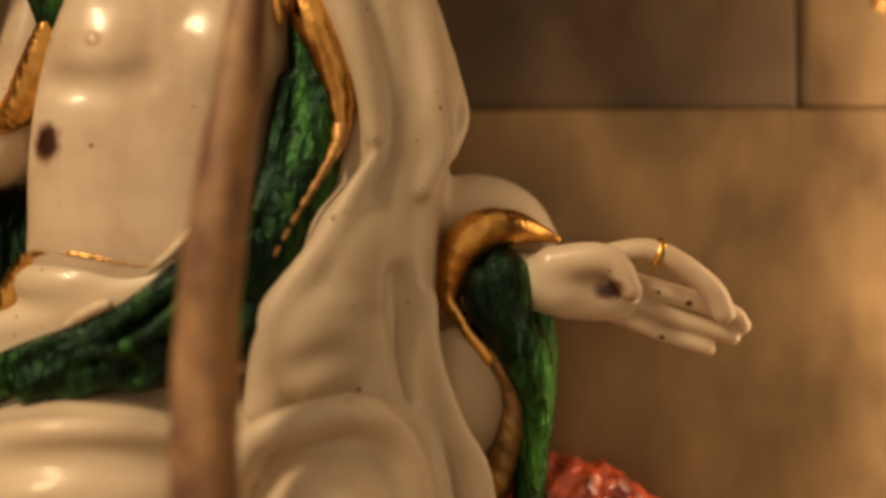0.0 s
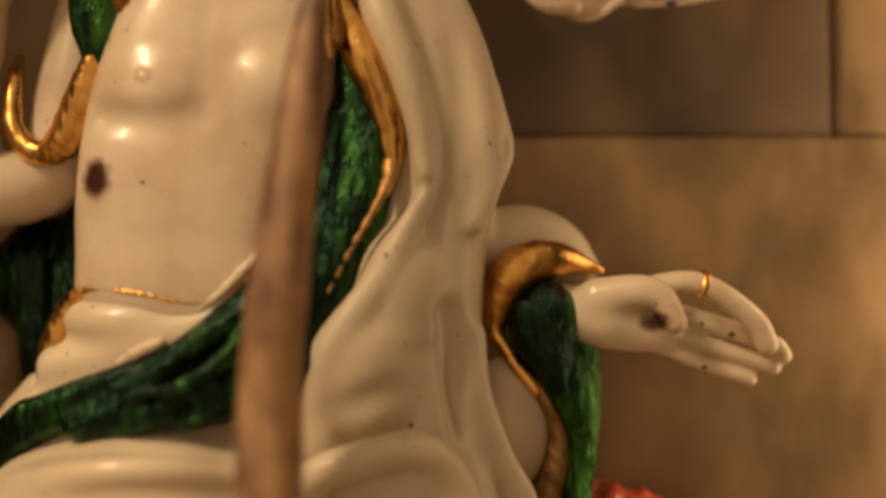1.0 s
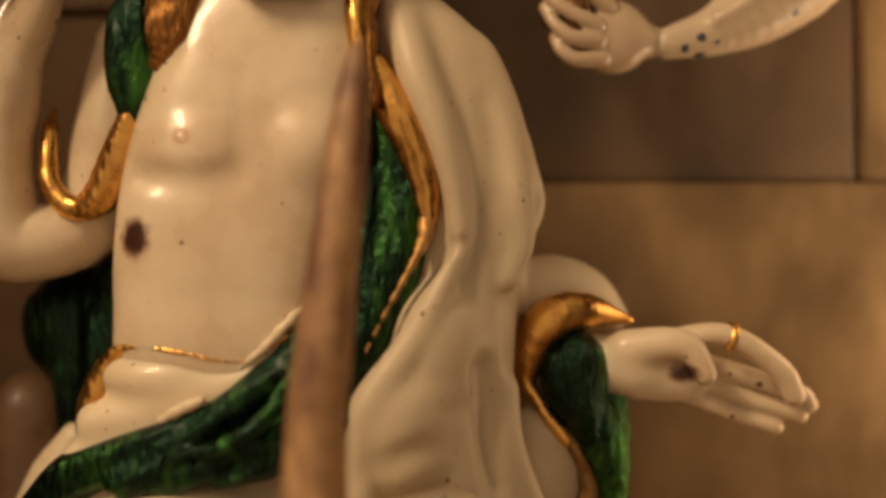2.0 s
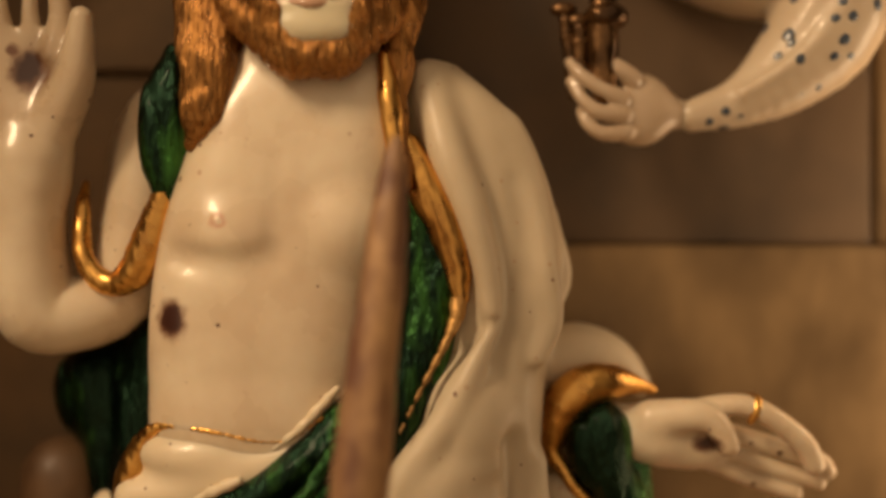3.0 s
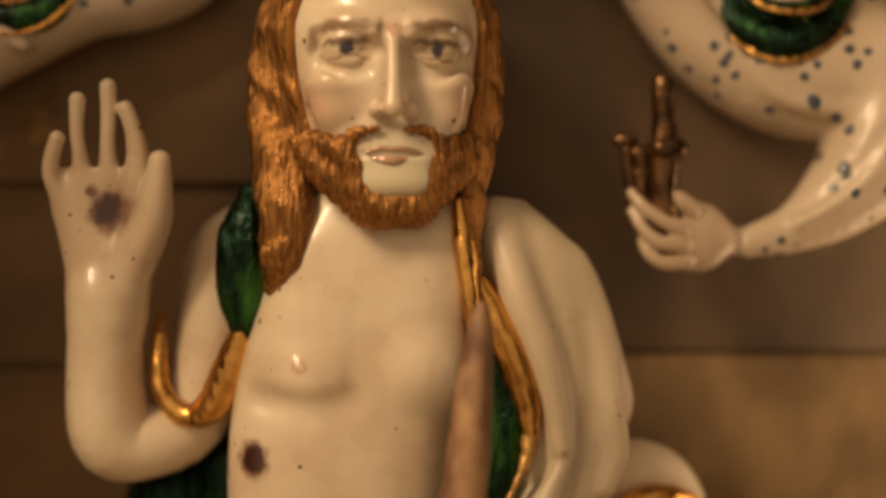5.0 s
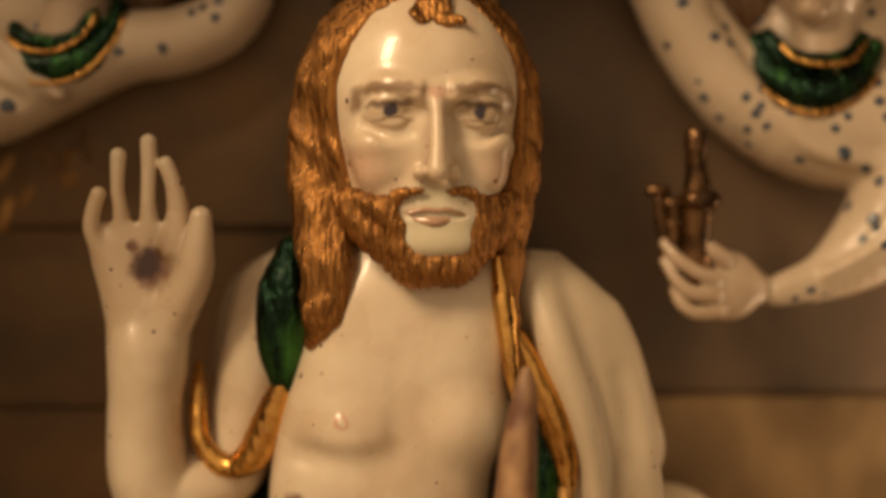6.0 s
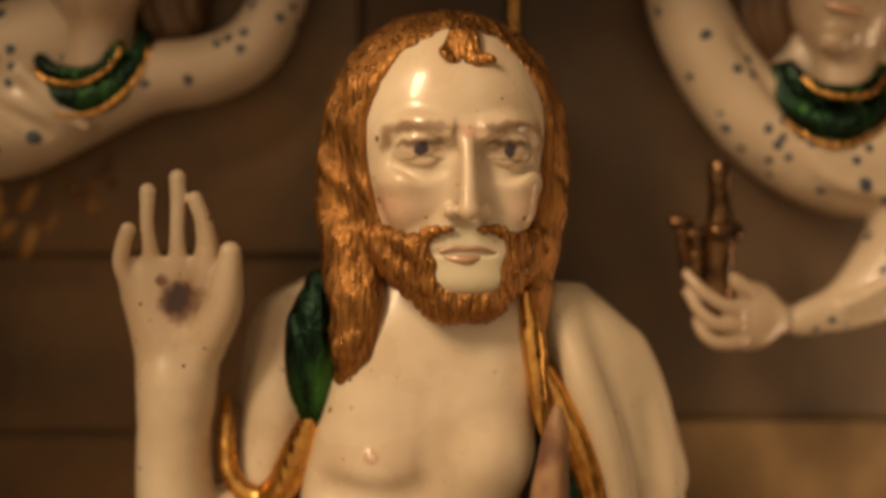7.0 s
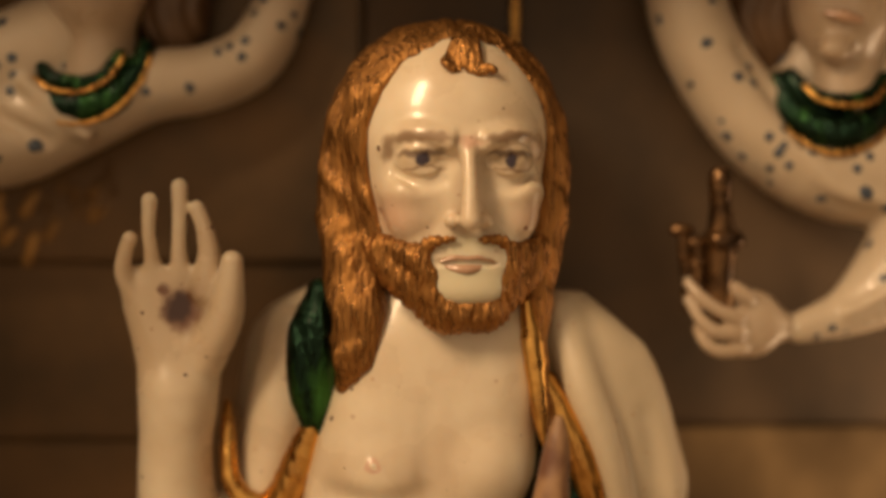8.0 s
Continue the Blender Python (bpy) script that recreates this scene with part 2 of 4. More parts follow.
# ---- modelling in millimetres with smooth solids ----
class Solid:
    """Rounded forms melted together on a fine lattice, then skinned."""

    def __init__(self, cell=0.2):
        self.cell, self.ops = cell, []

    def _op(self, f, lo, hi, k, cut):
        self.ops.append((f, np.array(lo, float), np.array(hi, float), k, cut))
        return self

    def chain(self, *pts, k=0.5, cut=False):
        """A tube through (x, y, z, radius) knots."""
        p = np.array(pts, float)
        if len(p) == 1:
            p = np.vstack([p, p + (1e-3, 0, 0, 0)])
        if len(p) > 2:
            q = np.vstack([2 * p[0] - p[1], p, 2 * p[-1] - p[-2]])
            t = np.linspace(0, 1, 4, endpoint=False)[:, None]
            bend = [0.5 * (2 * b + (c - a) * t + (2 * a - 5 * b + 4 * c - d) * t**2 + (3 * b - a - 3 * c + d) * t**3) for a, b, c, d in zip(q, q[1:], q[2:], q[3:])]
            p = np.vstack([*bend, p[-1:]])
            p[:, 3] = p[:, 3].clip(0.04)

        def f(x, y, z):
            best = None
            for a, b in zip(p[:-1], p[1:]):
                ab = b[:3] - a[:3]
                t = ((x - a[0]) * ab[0] + (y - a[1]) * ab[1] + (z - a[2]) * ab[2]) / (ab @ ab)
                t = np.clip(t, 0, 1)
                d = np.sqrt((x - a[0] - t * ab[0]) ** 2 + (y - a[1] - t * ab[1]) ** 2 + (z - a[2] - t * ab[2]) ** 2)
                d = d - (a[3] + (b[3] - a[3]) * t)
                best = d if best is None else np.minimum(best, d)
            return best

        r = p[:, 3:4]
        return self._op(f, (p[:, :3] - r).min(0), (p[:, :3] + r).max(0), k, cut)

    def egg(self, c, r, k=0.5, cut=False, turn=(0, 0, 0)):
        """An ellipsoid with radii r, turned by Euler degrees."""
        m = np.array(Euler([radians(a) for a in turn]).to_matrix()).T
        c, r = np.array(c, float), np.array(r, float)

        def f(x, y, z):
            x, y, z = x - c[0], y - c[1], z - c[2]
            u, v, w = (m[n, 0] * x + m[n, 1] * y + m[n, 2] * z for n in range(3))
            k0 = np.sqrt((u / r[0]) ** 2 + (v / r[1]) ** 2 + (w / r[2]) ** 2)
            k1 = np.sqrt((u / r[0] ** 2) ** 2 + (v / r[1] ** 2) ** 2 + (w / r[2] ** 2) ** 2) + 1e-9
            return k0 * (k0 - 1) / k1

        e = np.abs(m.T) @ r
        return self._op(f, c - e, c + e, k, cut)

    def loft(self, *rows, k=0.6, cut=False, p=2.3):
        """Upright body of rounded sections: rows of (z, cx, cy, rx, ry) from low to high."""
        q = np.array(rows, float)
        fine = np.linspace(q[0, 0], q[-1, 0], 60)
        soft = [np.interp(fine, q[:, 0], q[:, n]) for n in range(1, 5)]
        for _ in range(6):
            soft = [np.r_[s[0], (s[:-2] + 2 * s[1:-1] + s[2:]) / 4, s[-1]] for s in soft]

        def f(x, y, z):
            cx, cy, rx, ry = (np.interp(z, fine, s) for s in soft)
            d = ((np.abs((x - cx) / rx) ** p + np.abs((y - cy) / ry) ** p) ** (1 / p) - 1) * np.minimum(rx, ry)
            return np.maximum(d, np.maximum(q[0, 0] - z, z - q[-1, 0]))

        lo = ((q[:, 1] - q[:, 3]).min(), (q[:, 2] - q[:, 4]).min(), q[0, 0])
        hi = ((q[:, 1] + q[:, 3]).max(), (q[:, 2] + q[:, 4]).max(), q[-1, 0])
        return self._op(f, lo, hi, k, cut)

    def build(self, ripple=None):
        h = self.cell
        added = [o for o in self.ops if not o[4]]
        self.lo = np.min([o[1] for o in added], 0) - 4 * h
        n = np.ceil((np.max([o[2] for o in added], 0) + 4 * h - self.lo) / h).astype(int) + 1
        axes = [self.lo[a] + h * np.arange(n[a]) for a in range(3)]
        d = np.full(n, 50.0, np.float32)
        for f, lo, hi, k, cut in self.ops:
            reach = k + 3 * h
            i0 = np.clip(np.floor((lo - reach - self.lo) / h).astype(int), 0, n)
            i1 = np.clip(np.ceil((hi + reach - self.lo) / h).astype(int) + 1, 0, n)
            if (i1 <= i0).any():
                continue
            box = tuple(slice(a, b) for a, b in zip(i0, i1))
            x, y, z = (axes[a][box[a]].reshape([-1 if b == a else 1 for b in range(3)]) for a in range(3))
            e = np.broadcast_to(f(x, y, z), d[box].shape)
            a = d[box]
            if cut:
                m = np.clip(k - np.abs(a + e), 0, None)
                d[box] = np.maximum(a, -e) + m * m / (4 * k)
            else:
                m = np.clip(k - np.abs(a - e), 0, None)
                d[box] = np.minimum(a, e) - m * m / (4 * k)
        if ripple:
            x, y, z = (axes[a].reshape([-1 if b == a else 1 for b in range(3)]) for a in range(3))
            d = d + ripple(x, y, z)
        self.d, self.axes = d, axes
        return self

    def front(self, x, z):
        """The y at which the skin faces the viewer at (x, z), or None, and the normal."""
        i, k = (int(round((v - self.lo[a]) / self.cell)) for v, a in ((x, 0), (z, 2)))
        if not (1 < i < self.d.shape[0] - 2 and 1 < k < self.d.shape[2] - 2):
            return None
        inside = np.nonzero(self.d[i, :, k] < 0)[0]
        if not len(inside) or inside[0] < 2:
            return None
        j = inside[0]
        a, b = self.d[i, j - 1, k], self.d[i, j, k]
        y = self.lo[1] + self.cell * (j - 1 + a / (a - b))
        g = Vector((self.d[i + 1, j, k] - self.d[i - 1, j, k], self.d[i, j + 1, k] - self.d[i, j - 1, k], self.d[i, j, k + 1] - self.d[i, j, k - 1]))
        return y, g.normalized()

    def skin(self):
        """Vertices and quads of the surface."""
        d, n = self.d, np.array(self.d.shape)
        s = d < 0
        c = n - 1
        corner = [(a, b, e) for a in (0, 1) for b in (0, 1) for e in (0, 1)]
        view = lambda arr, o: arr[o[0]:o[0] + c[0], o[1]:o[1] + c[1], o[2]:o[2] + c[2]]
        count = sum(view(s, o).astype(np.int8) for o in corner)
        cells = np.argwhere((count > 0) & (count < 8))
        index = np.full(c, -1, np.int64)
        index[tuple(cells.T)] = np.arange(len(cells))
        total, hits = np.zeros((len(cells), 3)), np.zeros(len(cells))
        for o in corner:
            for a in range(3):
                if o[a]:
                    continue
                o2 = list(o)
                o2[a] = 1
                p, q = cells + o, cells + o2
                da, db = d[tuple(p.T)], d[tuple(q.T)]
                hit = (da < 0) != (db < 0)
                t = np.where(hit, da / np.where(hit, da - db, 1), 0)
                total += hit[:, None] * (p + t[:, None] * (q - p))
                hits += hit
        verts = self.lo + self.cell * total / hits[:, None]
        quads = []
        for a in range(3):
            b, e = (a + 1) % 3, (a + 2) % 3
            lo, hi = [slice(None)] * 3, [slice(None)] * 3
            lo[a], hi[a] = slice(0, -1), slice(1, None)
            flip = np.argwhere(s[tuple(lo)] != s[tuple(hi)])
            flip = flip[(flip[:, b] > 0) & (flip[:, e] > 0) & (flip[:, b] < c[b]) & (flip[:, e] < c[e])]
            out = s[tuple(flip.T)]
            ring = []
            for db, de in ((1, 1), (0, 1), (0, 0), (1, 0)):
                p = flip.copy()
                p[:, b] -= db
                p[:, e] -= de
                ring.append(index[tuple(p.T)])
            q = np.stack(ring, 1)
            quads.append(np.where(out[:, None], q, q[:, ::-1]))
        return verts, np.concatenate(quads)


def pebble(c, r, normal=(0, -1, 0), wobble=0.0, phase=0.0):
    """A small flattened drop lying against a surface with that normal."""
    turn = np.array(Vector(normal).to_track_quat("Z", "Y").to_matrix())
    verts, quads, m, rings = [], [], 18 if wobble or r[0] > 0.4 else 10, 6
    for i in range(rings + 1):
        t = math.pi * i / rings
        for j in range(m):
            a = 2 * math.pi * j / m
            w = 1 + wobble * (math.sin(2 * a + phase) + 0.7 * math.sin(3 * a + 2 * phase) + 0.4 * math.sin(5 * a))
            verts.append(np.array(c) + turn @ (w * r[0] * math.sin(t) * math.cos(a), w * r[1] * math.sin(t) * math.sin(a), r[2] * math.cos(t)))
    for i in range(rings):
        for j in range(m):
            quads.append((i * m + j, (i + 1) * m + j, (i + 1) * m + (j + 1) % m, i * m + (j + 1) % m))
    return np.array(verts), np.array(quads)


def mesh_of(name, pieces, parent=None):
    """One smooth mesh object from (vertices, faces, material) pieces given in millimetres."""
    verts, quads, index, mats, off = [], [], [], [], 0
    for v, q, mat in pieces:
        kinds, which = mat if isinstance(mat, tuple) else ([mat], np.zeros(len(q), int))
        mats += [kind for kind in kinds if kind not in mats]
        verts.append(np.asarray(v) * MM)
        quads.append(np.asarray(q) + off)
        index.append(np.array([mats.index(kind) for kind in kinds])[which])
        off += len(v)
    me = bpy.data.meshes.new(name)
    verts, quads, index = np.concatenate(verts), np.concatenate(quads), np.concatenate(index)
    me.vertices.add(len(verts))
    me.vertices.foreach_set("co", verts.ravel())
    me.loops.add(quads.size)
    me.loops.foreach_set("vertex_index", quads.ravel())
    me.polygons.add(len(quads))
    me.polygons.foreach_set("loop_start", np.arange(0, quads.size, 4))
    me.polygons.foreach_set("loop_total", np.full(len(quads), 4))
    me.polygons.foreach_set("material_index", index)
    me.polygons.foreach_set("use_smooth", np.ones(len(quads), bool))
    for mat in mats:
        me.materials.append(mat)
    me.update(calc_edges=True)
    me.validate()
    ob = new(name, me)
    if parent:
        ob.parent, ob.matrix_parent_inverse = parent, parent.matrix_basis.inverted()
    return ob


def base_of(name, x, y, z):
    """The empty at the base of a thing, in millimetres, for its parts."""
    ob = new(name)
    ob.location, ob.empty_display_size = (x * MM, y * MM, z * MM), 0.002
    return ob


def block(name, lo, hi, mat, bevel=0.3, parent=None):
    bm = bmesh.new()
    bmesh.ops.create_cube(bm, size=1)
    for v in bm.verts:
        v.co = [(lo[n] + hi[n]) / 2 * MM + v.co[n] * (hi[n] - lo[n]) * MM for n in range(3)]
    if bevel:
        bmesh.ops.bevel(bm, geom=bm.edges[:], offset=bevel * MM, segments=2, profile=0.5, affect="EDGES")
    me = bpy.data.meshes.new(name)
    bm.to_mesh(me)
    bm.free()
    me.materials.append(mat)
    ob = new(name, me)
    ob.parent = parent
    return ob


# ---- the setting: a gilded niche in a dark studio, plus unseen parts shaping the light ----
# the middle strip takes the bronze that is darkened for the statue's shade
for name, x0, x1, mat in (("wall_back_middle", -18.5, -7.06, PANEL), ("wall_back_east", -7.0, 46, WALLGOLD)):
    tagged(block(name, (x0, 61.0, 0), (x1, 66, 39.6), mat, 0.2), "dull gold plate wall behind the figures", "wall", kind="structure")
tagged(block("wall_back_upper_east", (-18.5, 61.35, 39.6), (18.2, 66, 72), PANEL, 0.3), "recessed bronze panel behind the figures, darkened with the statue's shade", "wall", kind="structure")
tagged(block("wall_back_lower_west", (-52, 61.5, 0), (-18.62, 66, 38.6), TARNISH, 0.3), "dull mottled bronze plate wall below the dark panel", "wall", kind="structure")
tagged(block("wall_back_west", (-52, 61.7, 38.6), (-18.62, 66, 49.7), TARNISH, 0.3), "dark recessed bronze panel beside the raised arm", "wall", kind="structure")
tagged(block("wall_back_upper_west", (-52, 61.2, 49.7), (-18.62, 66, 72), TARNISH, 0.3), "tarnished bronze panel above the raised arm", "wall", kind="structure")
tagged(block("wall_pilaster", (18.2, 61.1, 39.6), (46, 66, 72), WALLGOLD, 0.5), "raised gold pilaster beside the recessed panel", "wall", kind="structure")

# assumed side, reaching forward to keep the key off the wall's left
tagged(block("wall_left", (-56, 25, 0), (-52, 66, 72), WALLGOLD, 0.5), "plain gold side plate of the niche, added out of view", "wall", kind="structure")
tagged(block("wall_right", (46, 57, 0), (50, 66, 72), WALLGOLD, 0.5), "plain gold side plate of the niche, added out of view", "wall", kind="structure")
tagged(block("floor", (-56, 20, -3), (50, 66, 0), WALLGOLD, 0.5), "gold floor of the niche", "floor", kind="structure")
# invented reflector below the niche, pale so that it lifts the dark undersides
tagged(block("ground", (-110, -70, -12), (110, 110, -3), BOUNCE, 1.0), "buff ground plate out of view, added to bounce light upward", "ground", kind="structure")
# assumed roof; its front edge is set by the shade wanted on the angels
tagged(block("ceiling", (-56, 45.2, 72), (50, 66, 76), WALLGOLD, 0.5), "gold roof plate added out of view to shade the upper back", "ceiling", kind="structure")
# made-up plate between key lamp and raised hand, dims the fingers
tagged(block("shade_plate_west", (-56, 28, 72), (-38.6, 37.5, 76), WALLGOLD, 0.5), "plain gold plate added out of view to shade the raised hand", "trim", kind="structure")


# unseen blocker: keeps the world's fill off the wall beside the robe
tagged(block("curtain", (62, -70, -3), (66, 58, 150), STUDIO, 1.0), "dark cloth added out of view to block fill light from the right", "curtain", kind="structure")


# ---- the seated statue ----
def skinned(solid, mat, ripple=None):
    return (*solid.build(ripple).skin(), mat)


def seated_statue():
    out = []
    # bare torso and neck
    s = Solid(0.16)
    s.loft((25, -15.5, 54.5, 6.2, 5.0), (29, -15.75, 54.2, 5.85, 4.7), (33, -15.95, 54.0, 5.65, 4.6), (37, -15.65, 53.9, 5.85, 4.8), (40, -15.0, 53.85, 6.0, 4.75),
           (42.5, -14.5, 53.95, 5.8, 4.8), (44, -14.1, 54.1, 5.6, 4.85), (46.4, -13.9, 54.2, 5.4, 4.65), (48.0, -13.6, 54.1, 4.7, 4.1), (49.6, -13.2, 53.9, 3.5, 3.4), (53, -13.2, 53.8, 3.3, 3.2), p=3.7)
    s.egg((-16.9, 51.0, 39.7), (2.4, 2.2, 2.2), k=1.0)
    s.egg((-11.5, 50.9, 40.2), (2.2, 2.15, 2.2), k=1.0)
    s.egg((-15.6, 52.0, 34.4), (4.6, 2.6, 3.8), k=1.8)
    s.egg((-15.8, 52.0, 30.8), (4.4, 2.6, 2.4), k=1.6)
    s.chain((-19.6, 49.25, 38.8, 0.22), (-17.0, 48.5, 38.4, 0.22), (-14.8, 48.5, 38.8, 0.2), k=1.2, cut=True)
    s.chain((-14.7, 48.5, 43.5, 0.25), (-14.7, 48.5, 39.4, 0.25), k=0.8, cut=True)
    s.chain((-14.2, 51.0, 46.7, 0.4), (-17.4, 51.6, 46.3, 0.4), k=1.6)
    s.chain((-12.4, 51.0, 46.7, 0.4), (-9.6, 51.6, 46.3, 0.4), k=1.6)
    s.chain((-15.6, 51.4, 51.0, 0.5), (-13.9, 50.9, 47.0, 0.4), k=1.2)
    s.chain((-10.8, 51.4, 51.0, 0.5), (-12.6, 50.9, 47.0, 0.4), k=1.2)
    s.egg((-17.45, 48.98, 40.55), (0.2, 0.25, 0.2), k=0.3)
    out.append(skinned(s, TORSO))
    # raised arm with its open palm
    s = Solid(0.13)
    s.chain((-27.9, 52.4, 43.6, 1.85), (-28.1, 52.8, 39.5, 2.0), (-27.9, 53.2, 36.4, 2.15), (-26.6, 53.7, 35.7, 2.0), (-24.0, 54.6, 36.8, 1.9), (-22.8, 55.0, 41.5, 2.0),
            (-21.9, 55.4, 46.0, 2.0), k=1.0)
    s.loft((41.0, -27.9, 52.6, 1.2, 1.1), (42.2, -27.85, 52.6, 1.8, 1.7), (43.6, -27.8, 52.5, 1.95, 1.6), (45.2, -27.75, 52.4, 2.3, 1.4), (46.6, -27.6, 52.3, 2.7, 1.25), (48.2, -27.8, 52.2, 2.9, 1.1),
           (49.6, -28.1, 52.15, 2.65, 0.85), (50.3, -28.2, 52.1, 2.3, 0.6), k=0.8, p=2.2)
    s.egg((-27.3, 50.4, 48.3), (1.5, 0.75, 1.6), k=1.1, cut=True)
    s.chain((-26.3, 51.9, 45.6, 1.0), (-25.25, 51.4, 47.6, 0.98), (-24.9, 51.1, 49.2, 0.78), (-24.72, 50.9, 50.6, 0.58), k=0.6)
    s.chain((-30.0, 52.0, 48.8, 0.6), (-30.42, 51.5, 49.9, 0.46), (-30.25, 51.2, 50.9, 0.42), (-29.93, 51.0, 51.75, 0.4), k=0.22)
    s.chain((-28.95, 52.1, 49.6, 0.6), (-29.0, 51.6, 51.0, 0.4), (-29.05, 51.3, 52.2, 0.36), (-28.93, 51.1, 53.7, 0.42), k=0.22)
    s.chain((-27.6, 52.1, 49.6, 0.62), (-27.6, 51.7, 51.3, 0.4), (-27.52, 51.6, 53.0, 0.4), (-27.5, 51.5, 54.4, 0.44), k=0.22)
    s.chain((-26.3, 52.0, 49.0, 0.95), (-26.05, 51.8, 50.6, 0.66), (-26.2, 51.6, 52.1, 0.48), (-26.62, 51.5, 53.3, 0.42), k=0.22)
    out.append(skinned(s, PALM))
    # lowered arm's hand
    s = Solid(0.14)
    s.chain((1.8, 56.0, 29.6, 1.5), (4.4, 55.4, 29.5, 1.55), k=0.8)
    s.egg((5.9, 55.3, 29.4), (2.8, 1.05, 1.75), k=0.8, turn=(0, 8, 0))
    s.chain((4.2, 54.6, 30.4, 1.0), (6.2, 54.0, 30.7, 0.85), (7.3, 53.8, 30.3, 0.7), (7.9, 53.7, 29.2, 0.6), k=0.5)
    s.chain((6.3, 55.0, 30.7, 0.7), (8.4, 54.4, 31.2, 0.58), (9.9, 54.2, 30.8, 0.6), (11.9, 54.4, 29.3, 0.62), (12.6, 54.6, 28.1, 0.58), k=0.25)
    s.chain((7.4, 55.5, 29.8, 0.6), (10.4, 55.5, 29.0, 0.52), (13.1, 55.8, 28.1, 0.52), (13.7, 55.9, 27.5, 0.5), k=0.18)
    s.chain((7.3, 55.6, 28.9, 0.55), (10.2, 55.7, 27.9, 0.47), (13.2, 55.9, 26.9, 0.46), k=0.18)
    s.chain((6.9, 55.6, 28.2, 0.5), (9.2, 55.8, 27.2, 0.44), (12.0, 55.9, 26.3, 0.43), k=0.18)
    out.append(skinned(s, LOW_PALM))
    s = Solid(0.1)
    s.chain((9.1, 53.9, 30.4, 0.18), (9.4, 53.84, 31.0, 0.28), (9.45, 54.17, 31.5, 0.28), (9.2, 54.8, 31.6, 0.2), k=0.1)
    out.append(skinned(s, GOLD))
    # head, turned a little to one side
    s = Solid(0.09)
    s.egg(at(-0.2, 0.1, 1.6), (4.95, 4.35, 5.4), k=1.0)
    s.egg(at(-0.1, 0.7, -2.6), (4.2, 3.45, 4.3), k=1.5)
    for m in (-1, 1):
        s.egg(at(2.75 * m, 2.85, -1.3), (1.25, 1.4, 0.85), k=1.0)
        s.egg(at(2.15 * m, 4.9, 0.3), (1.45, 1.05, 0.8), k=0.7, cut=True)
        s.egg(at(2.15 * m, 3.25, 0.27), (1.22, 1.06, 1.0), k=0.15)
        s.chain(at(3.8 * m, 2.6, 0.9, 0.12), at(3.3 * m, 3.2, 1.4, 0.28), at(2.3 * m, 4.05, 1.55, 0.4), at(0.9 * m, 4.5, 1.2, 0.46), k=0.7)
        s.chain(at(0.35 * m, 4.8, 2.1, 0.1), at(0.45 * m, 4.95, 1.1, 0.13), k=0.3, cut=True)
        s.chain(at(3.35 * m, 3.2, 0.25, 0.09), at(2.9 * m, 3.85, 0.72, 0.2), at(2.1 * m, 4.22, 0.84, 0.22), at(1.15 * m, 4.0, 0.42, 0.16), k=0.2)
        s.chain(at(3.3 * m, 3.25, 0.12, 0.09), at(2.8 * m, 3.8, -0.22, 0.16), at(1.9 * m, 4.1, -0.32, 0.17), at(1.1 * m, 3.95, 0.1, 0.13), k=0.22)
        s.chain(at(3.4 * m, 3.3, -0.4, 0.1), at(2.3 * m, 4.15, -0.95, 0.15), at(1.2 * m, 4.3, -0.7, 0.12), k=0.5, cut=True)
        s.egg(at(0.78 * m, 4.6, -2.6), (0.45, 0.55, 0.42), k=0.28)
        s.egg(at(0.5 * m, 5.15, -3.1), (0.24, 0.3, 0.16), k=0.12, cut=True)
        s.chain(at(1.2 * m, 4.5, -2.2, 0.14), at(2.0 * m, 4.15, -3.4, 0.2), k=0.5, cut=True)
        s.egg(at(2.7 * m, 3.1, -2.6), (0.9, 0.8, 0.9), k=0.9)
    s.chain(at(0, 4.2, 1.35, 0.4), at(0, 4.85, 0.1, 0.33), at(0, 5.25, -1.5, 0.38), at(0, 5.4, -2.55, 0.52), k=0.38)
    s.egg(at(0.05, 3.5, -4.6), (2.7, 1.0, 1.5), k=0.7)
    s.chain(at(0, 4.75, -3.4, 0.1), at(0, 4.75, -4.1, 0.14), k=0.3, cut=True)
    s.chain(at(-1.4, 4.2, -4.68, 0.12), at(0, 4.62, -4.62, 0.16), at(1.5, 4.2, -4.68, 0.12), k=0.25, cut=True)
    s.egg(at(0.05, 3.6, -6.0), (2.2, 0.95, 0.9), k=0.6)
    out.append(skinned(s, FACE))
    out.append(skinned(Solid(0.09).chain(at(-1.3, 4.25, -4.6, 0.1), at(-0.6, 4.45, -4.4, 0.13), at(0, 4.5, -4.44, 0.11), at(0.6, 4.45, -4.4, 0.13), at(1.35, 4.25, -4.6, 0.1), k=0.2), LIP))
    out.append(skinned(Solid(0.09).chain(at(-1.0, 4.2, -4.88, 0.12), at(0, 4.45, -4.98, 0.25), at(1.05, 4.2, -4.88, 0.12), k=0.2), LIP))
    # chased hair and beard
    s = Solid(0.1)
    s.egg(at(-0.4, -1.1, 1.8), (6.1, 5.2, 5.9), k=1.0)
    s.egg(at(-0.4, -1.2, -2.6), (6.2, 4.4, 5.6), k=1.5)
    s.egg(at(-0.1, 5.4, 0.1), (5.65, 6.6, 6.6), k=0.5, cut=True)
    s.egg(at(0.0, 3.0, -6.5), (4.2, 6.0, 6.0), k=0.5, cut=True)
